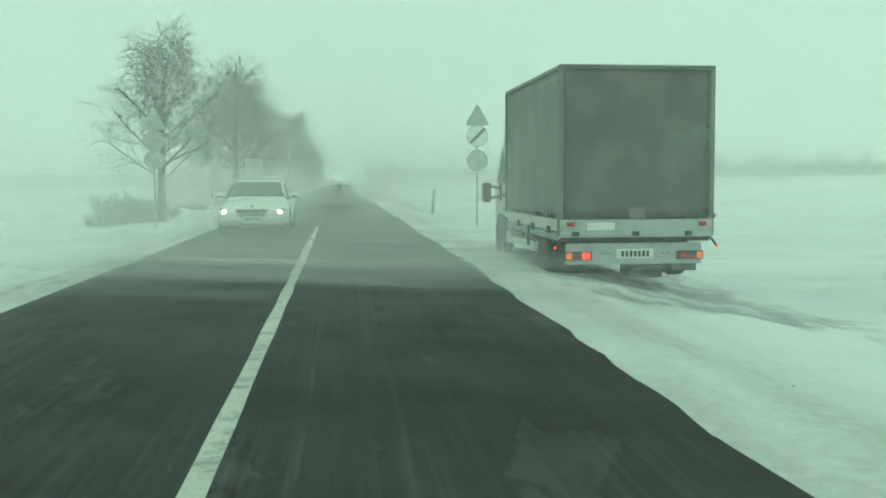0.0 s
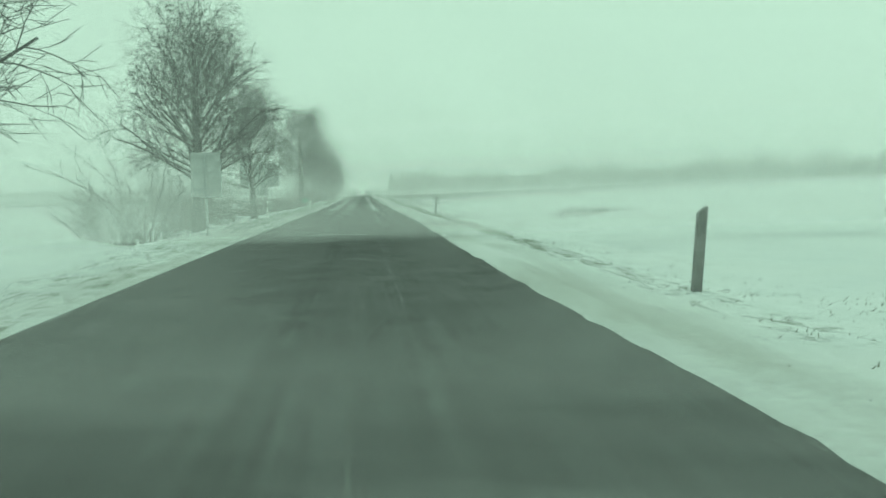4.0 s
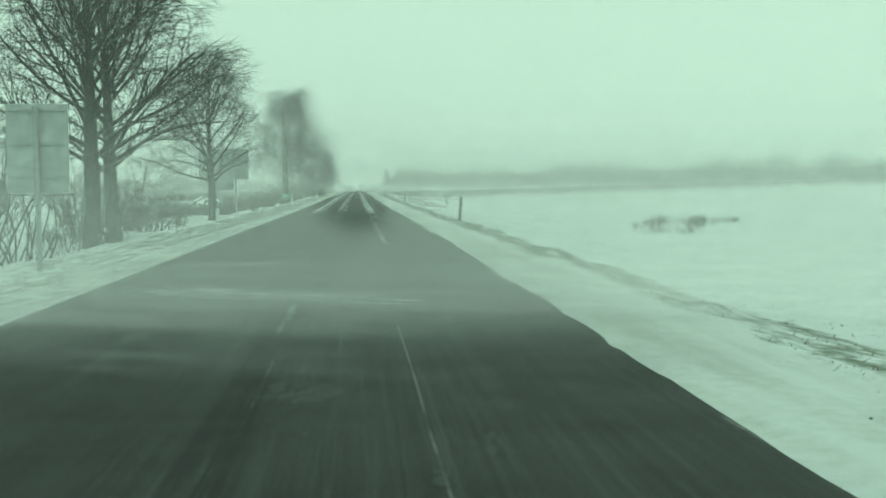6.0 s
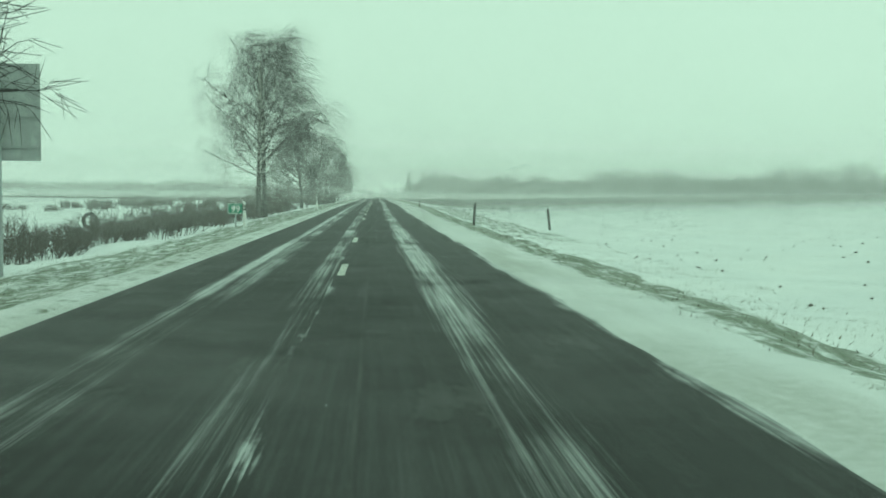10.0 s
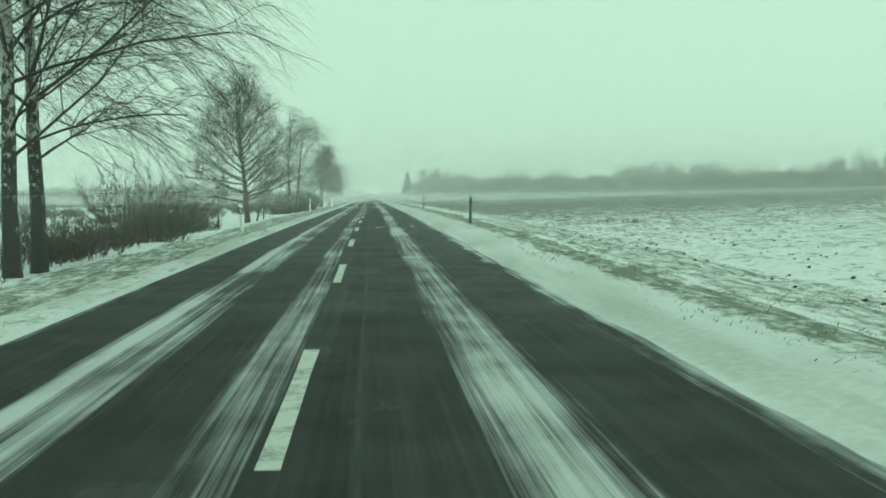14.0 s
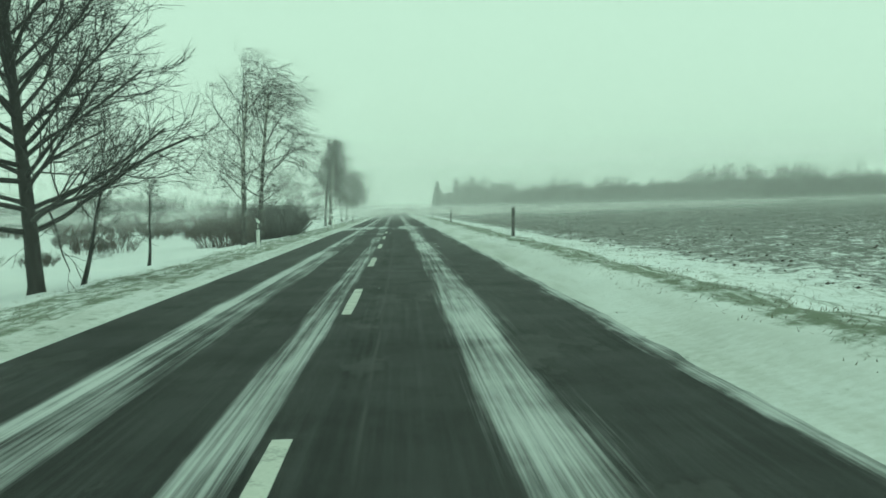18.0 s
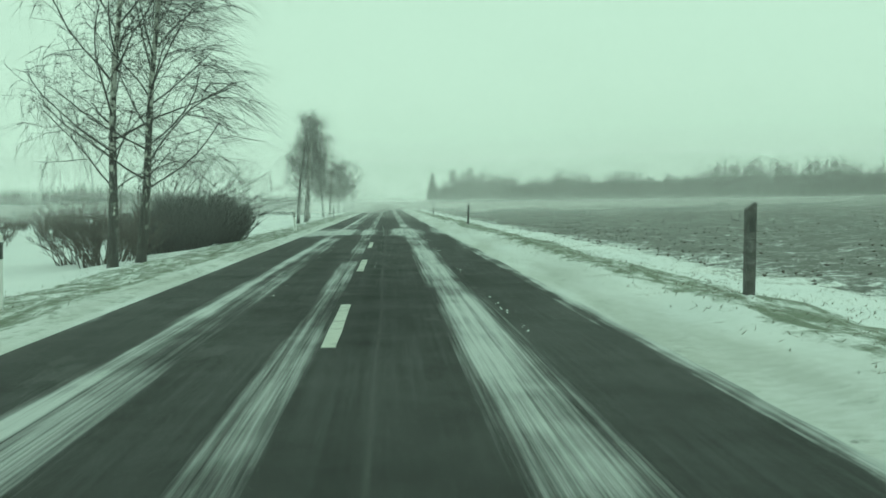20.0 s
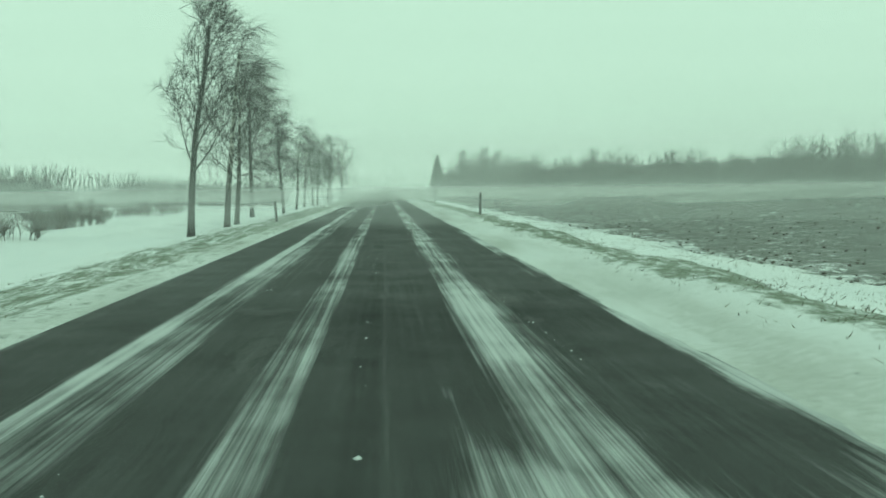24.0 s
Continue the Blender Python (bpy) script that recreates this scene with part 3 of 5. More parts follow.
def build_road():
    us = np.concatenate([[-2.95], np.linspace(-2.75, 2.95, 24), [3.15]])
    ys = np.concatenate([np.arange(-60, 320, 1.0), np.arange(320, 700, 6.0)])
    gu, gy = np.meshgrid(us, ys)
    crown = -.012 * np.abs(gu)
    crown[:, 0] -= .2
    crown[:, -1] -= .2
    ruts = -.012 * np.exp(-((np.abs(gu) - .75) / .25) ** 2) - .012 * np.exp(-((np.abs(gu) - 2.0) / .25) ** 2)
    co = np.stack([gu + rx(gy), gy, rz(gy) + crown + ruts + .03], -1).reshape(-1, 3)
    nx, ny = len(us), len(ys)
    idx = np.arange(nx * ny).reshape(ny, nx)
    faces = np.stack([idx[:-1, :-1], idx[:-1, 1:], idx[1:, 1:], idx[1:, :-1]], -1).reshape(-1, 4)
    return grid_ob("road", co, faces, np.stack([gu, gy], -1).reshape(-1, 2), ASPHALT)


road = tagged(build_road(), "dark worn asphalt road with drifted snow streaks", "road", kind="structure")


def marking(y0, y1, u=0.0, width=.12):
    k = max(2, int((y1 - y0) / 1.0) + 1)
    ys = np.linspace(y0, y1, k)
    rnd = np.random.RandomState(int(y0 * 7) % 999 + 1)
    verts, faces = [], []
    for i, y in enumerate(ys):
        w = width / 2 + rnd.uniform(-.008, .008)
        z = float(rz(y)) + .030 + .003
        cx = float(rx(y)) + u
        verts += [(cx - w, y, z - .006), (cx - w, y, z + .003), (cx + w, y, z + .003), (cx + w, y, z - .006)]
        if i:
            b = 4 * i
            faces += [(b - 4, b - 3, b + 1, b), (b - 3, b - 2, b + 2, b + 1), (b - 2, b - 1, b + 3, b + 2)]
    faces += [(0, 1, 2, 3), (4 * k - 1, 4 * k - 2, 4 * k - 3, 4 * k - 4)]
    return mesh_ob("road_marking", verts, faces, PAINT_LINE, road)


for y0, y1 in ((-40, 16.2), (16.6, 18.8), (19.4, 22.4), (95.2, 97.6), (105.8, 108.4)):
    marking(y0, y1)
for k in range(1, 11):
    y = 117.6 + 9.62 * k if k < 7 else 175.4 + 9.32 * (k - 6)
    marking(y, y + 3.5)


# ---- trees ----
def tubes(segs, sides):
    """Tapered tubes for many (p0, p1, r0, r1) rows at once: points and quads."""
    s = np.array(segs, float)
    p0, p1, r0, r1 = s[:, 0:3], s[:, 3:6], s[:, 6], s[:, 7]
    d = p1 - p0
    d /= np.linalg.norm(d, axis=1)[:, None] + 1e-9
    ref = np.where(np.abs(d[:, 2:3]) > .9, np.array([[1., 0, 0]]), np.array([[0., 0, 1.]]))
    a = np.cross(d, ref)
    a /= np.linalg.norm(a, axis=1)[:, None] + 1e-9
    b = np.cross(d, a)
    ang = 2 * np.pi * np.arange(sides) / sides
    ring = a[:, None, :] * np.cos(ang)[None, :, None] + b[:, None, :] * np.sin(ang)[None, :, None]
    v0 = p0[:, None, :] + ring * r0[:, None, None]
    v1 = p1[:, None, :] + ring * r1[:, None, None]
    co = np.concatenate([v0, v1], 1).reshape(-1, 3)
    base = np.arange(len(s))[:, None] * (2 * sides)
    i = np.arange(sides)[None, :]
    j = (i + 1) % sides
    faces = np.stack([base + i, base + j, base + sides + j, base + sides + i], -1).reshape(-1, 4)
    return co, faces


def grow(rng, height, spread, kind):
    """Wood of a bare tree as two lists of tapered pieces: trunk with limbs, and the crown of boughs and twigs."""
    stem, crown, tips = [], [], []
    wind = {"birch": .55, "lime": .08, "oak": .04, "young": .22}[kind]
    droop = {"birch": -.17, "lime": -.05, "oak": .02, "young": .05}[kind]

    def limb(p, d, length, r, level):
        k = (7, 5, 4, 3)[level]
        step = length / k
        pts = []
        for i in range(k):
            f = i / k
            jit = ({"oak": .015, "lime": .035}.get(kind, .05), .17, .24, .28)[level]
            up = (.04, {"birch": .02, "oak": .03, "lime": .05, "young": .08}[kind], .03, droop)[level]
            if kind == "lime" and level == 1 and p.z < height * .42:
                up = .10 - .30 * f
            d = d + Vector((rng.uniform(-jit, jit) + wind * .07 * level, rng.uniform(-jit, jit), rng.uniform(-jit, jit) + up))
            if level >= 2:
                d.z += droop * f
            d.normalize()
            q = p + d * step
            r1 = max(r * (1 - .80 / k * (1 if level else .95)), .0045)
            if level == 0 and kind == "lime" and f > .3:
                r1 = max(r * .74, .012)
            (stem if level < (1 if kind == "birch" else 2) else crown).append((*p, *q, r, r1))
            pts.append((p.copy(), d.copy(), r, f))
            p, r = q, r1
        pts.append((p.copy(), d.copy(), r, 1.0))
        if level == 3:
            tips.append((pts[1][0], pts[1][1], pts[-1][0], d))
            return
        n = {0: 32 if kind != "young" else 16, 1: 10, 2: 6}[level]
        if height < 4:
            n = {0: 9, 1: 4, 2: 3}[level]
        if kind == "birch" and level == 0:
            n = 27 if spread > 3.9 else 18
        if kind == "oak" and level == 0:
            n = 48
        if kind == "birch" and level:
            n = ({1: 10, 2: 5} if spread > 3.9 else {1: 8, 2: 4})[level]
        for c in range(n):
            lo = ({"birch": .22, "oak": .15}.get(kind, .24) if level == 0 else .22)
            f = lo + (1 - lo) * (c + rng.random()) / n
            x = f * (len(pts) - 1)
            i = min(int(x), len(pts) - 2)
            a, b = pts[i], pts[i + 1]
            at = a[0].lerp(b[0], x - i)
            rr = a[2] + (b[2] - a[2]) * (x - i)
            turn = c * 2.4 + rng.uniform(-.5, .5)
            side = a[1].orthogonal().normalized()
            side = Matrix.Rotation(turn, 3, a[1]) @ side
            if level == 0:
                if kind == "oak":
                    open_a = math.radians(rng.uniform(-7, 7) + 86 - 56 * f)
                    ln = spread * 1.10 * (1.10 - .55 * f) * rng.uniform(.85, 1.1)
                elif kind == "lime":
                    open_a = math.radians(rng.uniform(-14, 14) + 70 - 42 * f)
                    ln = spread * 1.22 * (1.08 - .50 * f) * rng.uniform(.72, 1.12)
                elif kind == "birch":
                    open_a = math.radians(rng.uniform(-10, 10) + 74 - 44 * f)
                    ln = spread * 1.22 * (1.0 - .85 * abs(f - .48)) * rng.uniform(.7, 1.15)
                else:
                    open_a = math.radians(42 - 18 * f)
                    ln = spread * (1.05 - .5 * f) * rng.uniform(.8, 1.2)
                nr = min(rr * .5, {"lime": .0145, "oak": .0140, "birch": .0085}.get(kind, .0105) * ln + .008)
            else:
                open_a = math.radians(rng.uniform(28, 52))
                ln = length * (.50 if level == 1 else .48) * (1.12 - .55 * f) * rng.uniform(.75, 1.2)
                nr = max(rr * .56, .0065)
            nd = (a[1] * math.cos(open_a) + side * math.sin(open_a)).normalized()
            limb(at, nd, ln, nr, level + 1)

    r0 = .021 * height * {"birch": .72, "lime": 1.25, "oak": 1.0, "young": .7}[kind] + .02
    stem.append((0, 0, -.35, 0, 0, .25, r0 * 1.55, r0 * 1.05))
    limb(Vector((0, 0, .2)), Vector((rng.uniform(-.05, .05), rng.uniform(-.05, .05), 1)), height * (.93 if kind != "lime" else .86), r0 * 1.05, 0)
    # last twigs, many at once
    t = np.array([(*a, *b, *c, *d) for a, b, c, d in tips])
    nr = np.random.RandomState(rng.randrange(9999))
    per = {"birch": 3 if spread > 3.9 else 2, "lime": 2, "oak": 2, "young": 2}[kind]
    t = np.repeat(t, per, 0)
    f = nr.rand(len(t), 1)
    p0 = t[:, 0:3] * (1 - f) + t[:, 6:9] * f
    d = t[:, 9:12] + nr.normal(0, .30, (len(t), 3)) + np.array([wind * .9, 0, droop * 1.6])
    d /= np.linalg.norm(d, axis=1)[:, None]
    ln = nr.uniform(.3, .7, (len(t), 1)) * (1.3 if kind == "birch" else 1.0) * (height / 9) ** .5
    p1 = p0 + d * ln
    twigs = np.concatenate([p0, p1, np.full((len(t), 1), .0045 if spread > 3.9 and kind == "birch" else .0068), np.full((len(t), 1), .0028 if kind == "birch" else .004)], 1)
    if kind == "birch":
        d2 = d + np.array([wind * .8, 0, -.5]) + nr.normal(0, .2, d.shape)
        d2 /= np.linalg.norm(d2, axis=1)[:, None]
        twigs = np.concatenate([twigs, np.concatenate([p1, p1 + d2 * ln * .8, np.full((len(t), 1), .0026), np.full((len(t), 1), .0015)], 1)])
    return stem, np.concatenate([np.array(crown), twigs])


TREE_MESHES = {}


def tree_meshes(key, seed, height, spread, kind):
    if key not in TREE_MESHES:
        stem, crown = grow(random.Random(seed), height, spread, kind)
        out = []
        for nm, segs, sides, mat in (("trunk", stem, 7, BIRCH if kind == "birch" else BARK), ("crown", crown, 3, THICKET if kind == "birch" else BARK)):
            co, faces = tubes(segs, sides)
            ob = grid_ob(nm, co, faces, None, mat)
            out.append(ob.data)
            bpy.data.objects.remove(ob)
        TREE_MESHES[key] = out
    return TREE_MESHES[key]


def tree(x, y, seed, height, spread, kind, label, turn=0.0, size=1.0, name="tree", lean=(0, 0), sink=0.0):
    key = (seed, height, spread, kind)
    trunk_me, crown_me = tree_meshes(key, seed, height, spread, kind)
    root = thing(name, pose(x, y, float(lift(x, y)) - sink, lean[0], lean[1], turn) @ Matrix.Diagonal((size, size, size, 1)), label, "tree", "roadside trees")
    for nm, me in (("trunk", trunk_me), ("crown", crown_me)):
        o = new(nm, me)
        o.parent = root
    return root


LIME = "bare broad lime tree with ascending limbs on the snowy bank"
tree(-6.7, 37.1, 11, 6.8, 2.9, "lime", LIME)
tree(-6.7, 68.2, 12, 8.8, 4.0, "lime", "tall bare lime tree with dark trunk in drifting snow")
tree(-7.2, 72.7, 13, 8.7, 4.0, "lime", "tall bare lime tree beside its twin trunk", 40)
tree(-7.0, 94.2, 14, 8.2, 3.5, "lime", "bare spreading lime tree beside the direction board")
tree(-6.55, 143.4, 21, 10.2, 4.2, "birch", "old birch with blotched white bark and wind-swept twigs", name="birch_tree")
tree(-6.3, 144.3, 22, 9.8, 4.0, "birch", "birch with wind-swept hanging twigs beside its neighbour", name="birch_tree", turn=10)
tree(-6.9, 186.1, 31, 7.7, 3.75, "oak", "bare oak with an even oval crown on the bank", name="oak_tree")
tree(-6.4, 213.0, 24, 7.9, 3.1, "birch", "slender birch bent by the wind beside a thicket", name="birch_tree", lean=(0, 1))
tree(-5.8, 213.6, 25, 7.5, 3.0, "birch", "slender birch with feathery twigs beside a thicket", name="birch_tree", turn=-12, lean=(0, 5))
tree(-6.1, 267.0, 26, 8.3, 2.7, "young", "leaning bare tree with a forked crown on the grassy bank", turn=-10, lean=(0, 3))
tree(-6.5, 281.5, 23, 7.0, 2.6, "birch", "smaller wind-swept birch beside its taller neighbour", size=1.05, name="birch_tree")
tree(-6.3, 277.0, 27, 8.6, 2.3, "birch", "wind-swept birch among bare trees on the bank", name="birch_tree")
tree(-7.2, 293.0, 42, 8.4, 2.6, "young", "slim bare tree on the snowy bank")
tree(-6.4, 305.0, 43, 6.8, 2.2, "young", "slim bare tree far along the road")
tree(-6.2, 314.0, 23, 7.0, 2.6, "birch", "birch far along the road", size=.85, name="birch_tree")
for i, (x, y, s) in enumerate(((-7.2, 335, .95), (-6.6, 347, .8), (-8.0, 359, .95), (-6.8, 374, .9), (-7.5, 394, 1.0), (-6.5, 417, 1.0), (-7.5, 442, 1.05))):
    tree(x, y, (23, 42, 26, 43, 41, 22, 42)[i], (7.0, 8.4, 6.8, 6.8, 10.0, 9.8, 8.4)[i], (2.6, 2.6, 3.1, 2.2, 3.0, 3.6, 2.6)[i],
         ("birch", "young", "birch", "young", "young", "birch", "young")[i], "bare tree fading into the blowing snow", turn=i * 50, size=s)
# crooked young trees at the oak's foot
tree(-6.6, 188.4, 44, 2.9, 1.0, "young", "crooked young tree on the snowy bank", lean=(0, 14))
tree(-7.0, 196.5, 45, 2.3, .9, "young", "small crooked tree on the snowy bank", lean=(0, 8))
tree(-8.0, 181.0, 46, 2.2, 1.1, "young", "low bare sapling standing in the snow")


def spruce(x, y, height):
    rng = random.Random(5)
    segs = []
    for i in range(46):
        z = height * (.08 + .9 * i / 46)
        r = (height - z) * .30 + .2
        for k in range(11):
            a = k * 2 * math.pi / 11 + i * .7 + rng.uniform(-.2, .2)
            rr = r * rng.uniform(.75, 1.1)
            segs.append((0, 0, z, rr * math.cos(a), rr * math.sin(a), z - rr * .28, .30 * rr ** .5 * .5, .03))
    co, faces = tubes(segs, 4)
    root = thing("spruce_tree", pose(x, y, float(lift(x, y))), "dark pointed spruce at the end of the wood", "tree")
    needles = grid_ob("crown", co, faces, None, CONIFER)
    needles.parent = root
    part("trunk", tube_bm((0, 0, -.4), (0, 0, height * .95), .2, .03, 8), BARK, root)


spruce(15.4, 486, 10.6)
spruce(20.2, 492, 6.2)
tree(19.5, 455, 41, 10.0, 3.0, "young", "bare tree at the end of the wood", size=.9)
tree(23.5, 450, 42, 7.9, 2.6, "young", "bare tree at the end of the wood", size=1.1)


def woods():
    """The far wood beyond the field: bare stems, boughs and underwood, too many to count."""
    rng = random.Random(3)
    segs = []
    line = ((17, 480), (40, 432), (66, 392), (100, 376), (150, 362), (230, 345), (340, 330))
    def place(f):
        x = f * (len(line) - 1)
        i = min(int(x), len(line) - 2)
        a, b = line[i], line[i + 1]
        return a[0] + (b[0] - a[0]) * (x - i), a[1] + (b[1] - a[1]) * (x - i)
    for k in range(1000):
        f = (k + rng.random()) / 1000
        x, y = place(f)
        y += rng.uniform(0, 22)
        x += rng.uniform(-2, 2)
        z = float(lift(x, y))
        clump = .6 * vnoise(np.array([f * 34]), np.array([2.0]))[0] + .4 * vnoise(np.array([f * 90]), np.array([5.0]))[0]
        h = (2.8 + 7.2 * clump) * rng.uniform(.7, 1.2)
        lean = rng.uniform(-.06, .1)
        top = (x + lean * h, y, z + h)
        segs.append((x, y, z - .3, *top, .10 + .008 * h, .02))
        for j in range(18):
            g = rng.uniform(.2, .97)
            bx, bz = x + lean * h * g, z + h * g
            ln = h * .30 * (1.15 - g) + .3
            a = rng.uniform(0, 6.28)
            e = (bx + ln * math.cos(a) + .25, y + ln * math.sin(a), bz + ln * rng.uniform(.7, 1.3))
            segs.append((bx, y, bz, *e, .045, .014))
            for q in range(2):
                segs.append((*e, e[0] + rng.uniform(-.5, .8), e[1] + rng.uniform(-.5, .5), e[2] + rng.uniform(.1, .7), .02, .008))
    for k in range(24000):
        x, y = place(rng.random())
        y += rng.uniform(-2, 12)
        z = float(lift(x, y))
        h = rng.uniform(1.4, 4.9)
        segs.append((x, y, z - .2, x + rng.uniform(-.6, .9), y + rng.uniform(-.5, .5), z + h, .07, .03))
    co, faces = tubes(segs, 3)
    return tagged(grid_ob("woodland", co, faces, None, BARK), "bare grey wood along the far edge of the field", "woodland", kind="stuff")


woods()


def left_woods():
    rng = random.Random(9)
    segs = []
    for k in range(6500):
        x = -rng.uniform(14, 420)
        y = 330 + .25 * abs(x) + rng.uniform(0, 30) + (30 if x > -40 else 0)
        z = float(lift(x, y))
        h = rng.uniform(1.2, 2.8) * (.8 + 1.7 * vnoise(np.array([x * .045]), np.array([1.0]))[0] ** 2)
        for j in range(4):
            segs.append((x, y, z - .2, x + rng.uniform(-.45, .5) * h, y + rng.uniform(-.3, .3), z + h * rng.uniform(.7, 1), .07, .03))
    co, faces = tubes(segs, 3)
    return tagged(grid_ob("hedgerow", co, faces, None, BARK), "low grey hedgerow far across the snowy meadow", "hedge", kind="stuff")


left_woods()


# ---- bushes and scrub ----
def bush_mesh(seed, height, width, stems, bent=0.0, wood=None, thick=1.0):
    rng = random.Random(seed)
    segs = []
    for k in range(stems):
        a = rng.uniform(0, 6.28)
        rr = width * .45 * rng.random() ** .6
        p = Vector((rr * math.cos(a), rr * math.sin(a), -.1))
        d = Vector((math.cos(a) * .35 + rng.uniform(-.25, .35), math.sin(a) * .35 + rng.uniform(-.25, .25), 1)).normalized()
        h = height * rng.uniform(.55, 1.05) * (1 - .35 * (rr / (width * .5)) ** 2)
        r = (.006 + .005 * h) * thick
        n = 5
        for i in range(n):
            d = (d + Vector((rng.uniform(-.2, .2) + bent * .25, rng.uniform(-.2, .2), -bent * .22))).normalized()
            q = p + d * (h / n)
            segs.append((*p, *q, r, r * .72))
            if i:
                for t in range(3):
                    e = (d + Vector((rng.uniform(-.9, 1.0), rng.uniform(-.9, .9), rng.uniform(-.1, .6)))).normalized()
                    w = q + e * rng.uniform(.15, .42) * (height / 2) ** .5
                    segs.append((*q, *w, .0055 * thick, .003 * thick))
                    for s in range(2):
                        e2 = (e + Vector((rng.uniform(-.8, .8), rng.uniform(-.8, .8), rng.uniform(-.3, .6)))).normalized()
                        segs.append((*w, *(w + e2 * rng.uniform(.1, .28)), .004 * thick, .002 * thick))
            p, r = q, r * .72
    co, faces = tubes(segs, 3)
    ob = grid_ob("bush", co, faces, None, wood or BARK_RED)
    me = ob.data
    bpy.data.objects.remove(ob)
    return me


BUSHES = [bush_mesh(51, 2.4, 2.7, 58, .10, None, 1.7), bush_mesh(52, 1.2, 2.4, 27, 0, None, 1.8), bush_mesh(53, 1.0, 2.0, 22, 0, None, 1.8), bush_mesh(54, 1.75, 3.0, 260, 0, THICKET, 2.3), bush_mesh(55, 5.2, 2.0, 17, .46, THICKET, 1.4), bush_mesh(56, .75, 1.6, 18, 0, None, 1.6), bush_mesh(57, .36, 3.6, 26, 0, None, .55)]


def bush(kind, x, y, label, size=1.0, turn=0.0, name="bush"):
    o = new(name, BUSHES[kind])
    o.matrix_basis = pose(x, y, float(lift(x, y)) - .02, 0, 0, turn) @ Matrix.Diagonal((size, size, size, 1))
    return tagged(o, label, "bush", "roadside scrub")


bush(0, -7.4, 158.6, "round bare thorn bush rising from brown scrub", 1.15)
bush(0, -7.0, 160.6, "smaller bare thorn bush beside the round one", .75, 80)
bush(3, -6.4, 223.4, "dense dark rounded thicket on the bank", 1.15)
bush(3, -6.4, 226.6, "dense dark rounded thicket on the bank", 1.1, 200)
bush(3, -6.6, 229.8, "low dense thicket on the bank", .8, 120)
bush(3, -8.0, 225.6, "smaller dense thicket behind the dark one", .72, 60)
bush(4, -6.9, 223.4, "arching bare shoots rising over the thicket", 1.0)
bush(4, -6.3, 225.2, "arching bare shoots rising over the thicket", .85, 20)
bush(4, -7.9, 224.4, "arching bare shoots rising over the thicket", 1.05, 10)
bush(4, -6.6, 228.0, "arching bare shoots rising over the thicket", .9, 8)
bush(0, -7.6, 217.0, "tangled bare brushwood beside the birches", .9, 40)
bush(0, -8.6, 219.0, "tangled bare brushwood beside the birches", 1.0, 100)
rs = random.Random(77)
for i in range(84):
    y = 99 + 82 * (i + rs.random()) / 84
    if abs(y - 143.8) < 1.4 or abs(y - 159) < 1.5:
        continue
    x = -6.9 - rs.random() * 3.2 - (1.6 if y < 118 else 0)
    bush((1, 2, 5)[i % 3], x, y, "low brown bare scrub along the ditch", rs.uniform(.7, 1.15), rs.uniform(0, 360))
for i in range(40):
    y = 172 + rs.random() * 60
    bush((1, 2, 5)[i % 3], -12.5 - 22 * rs.random() ** 1.3, y, "reddish bare bush standing in the snowy meadow", rs.uniform(.7, 1.2), rs.uniform(0, 360))
for i in range(70):
    y = 238 + rs.random() * 95
    bush((1, 2, 5, 2)[i % 4], -13.0 - .06 * (y - 238) - 26 * rs.random() ** 1.5, y, "reddish brushwood belt across the snowy meadow", rs.uniform(.9, 1.5), rs.uniform(0, 360))
for i in range(9):
    bush((0, 4, 1)[i % 3], -7.8 - rs.random() * 2.2, 64 + rs.random() * 24, "bare undergrowth round the lime trunks", rs.uniform(.8, 1.2), rs.uniform(0, 360))
for i in range(6):
    bush((1, 5, 2)[i % 3], -7.3 - rs.random() * 2, 33 + rs.random() * 9, "bare undergrowth in the drifting snow", rs.uniform(.8, 1.3), rs.uniform(0, 360))
for x, y, s in ((11.6, 73.0, .9), (12.4, 75.0, 1.0), (13.5, 78.0, .9), (10.6, 70.0, .6), (14.4, 76.5, .8), (11.2, 163.5, .6), (9.4, 31.0, .6)):
    bush(6, x, y, "dry weeds sticking out of the snowy field", s, 30)


# ---- posts and signs ----
def delineator_right(x, y, lean=0.0, turn=0.0):
    root = thing("delineator_post", pose(x, y, float(lift(x, y)) - .02, 0, lean, turn), "dark weathered roadside marker post with a slanted top", "marker post", "roadside marker posts")
    bm = bmesh.new()
    w, d = .052, .05
    a = [bm.verts.new(v) for v in ((-w, -d, -.2), (w, -d, -.2), (w, d, -.2), (-w, d, -.2))]
    b = [bm.verts.new(v) for v in ((-w, -d, .94), (w, -d, 1.02), (w, d, 1.02), (-w, d, .94))]
    bm.faces.new(a[::-1])
    bm.faces.new(b)
    for i in range(4):
        bm.faces.new((a[i], a[(i + 1) % 4], b[(i + 1) % 4], b[i]))
    bmesh.ops.bevel(bm, geom=list(bm.edges), offset=.008, segments=2, affect="EDGES")
    part("post_body", bm, POST_DARK, root)
    part("reflector", box_bm(-.03, -.058, .70, .03, -.05, .86, .003), POST_BAND, root, "black recessed reflector plate")
    part("snow_cap", lathe_z([(.09, -.02), (.07, .03), (.03, .06)]), SNOW_LUMP, root, "small snow heap round the foot", True)
    return root


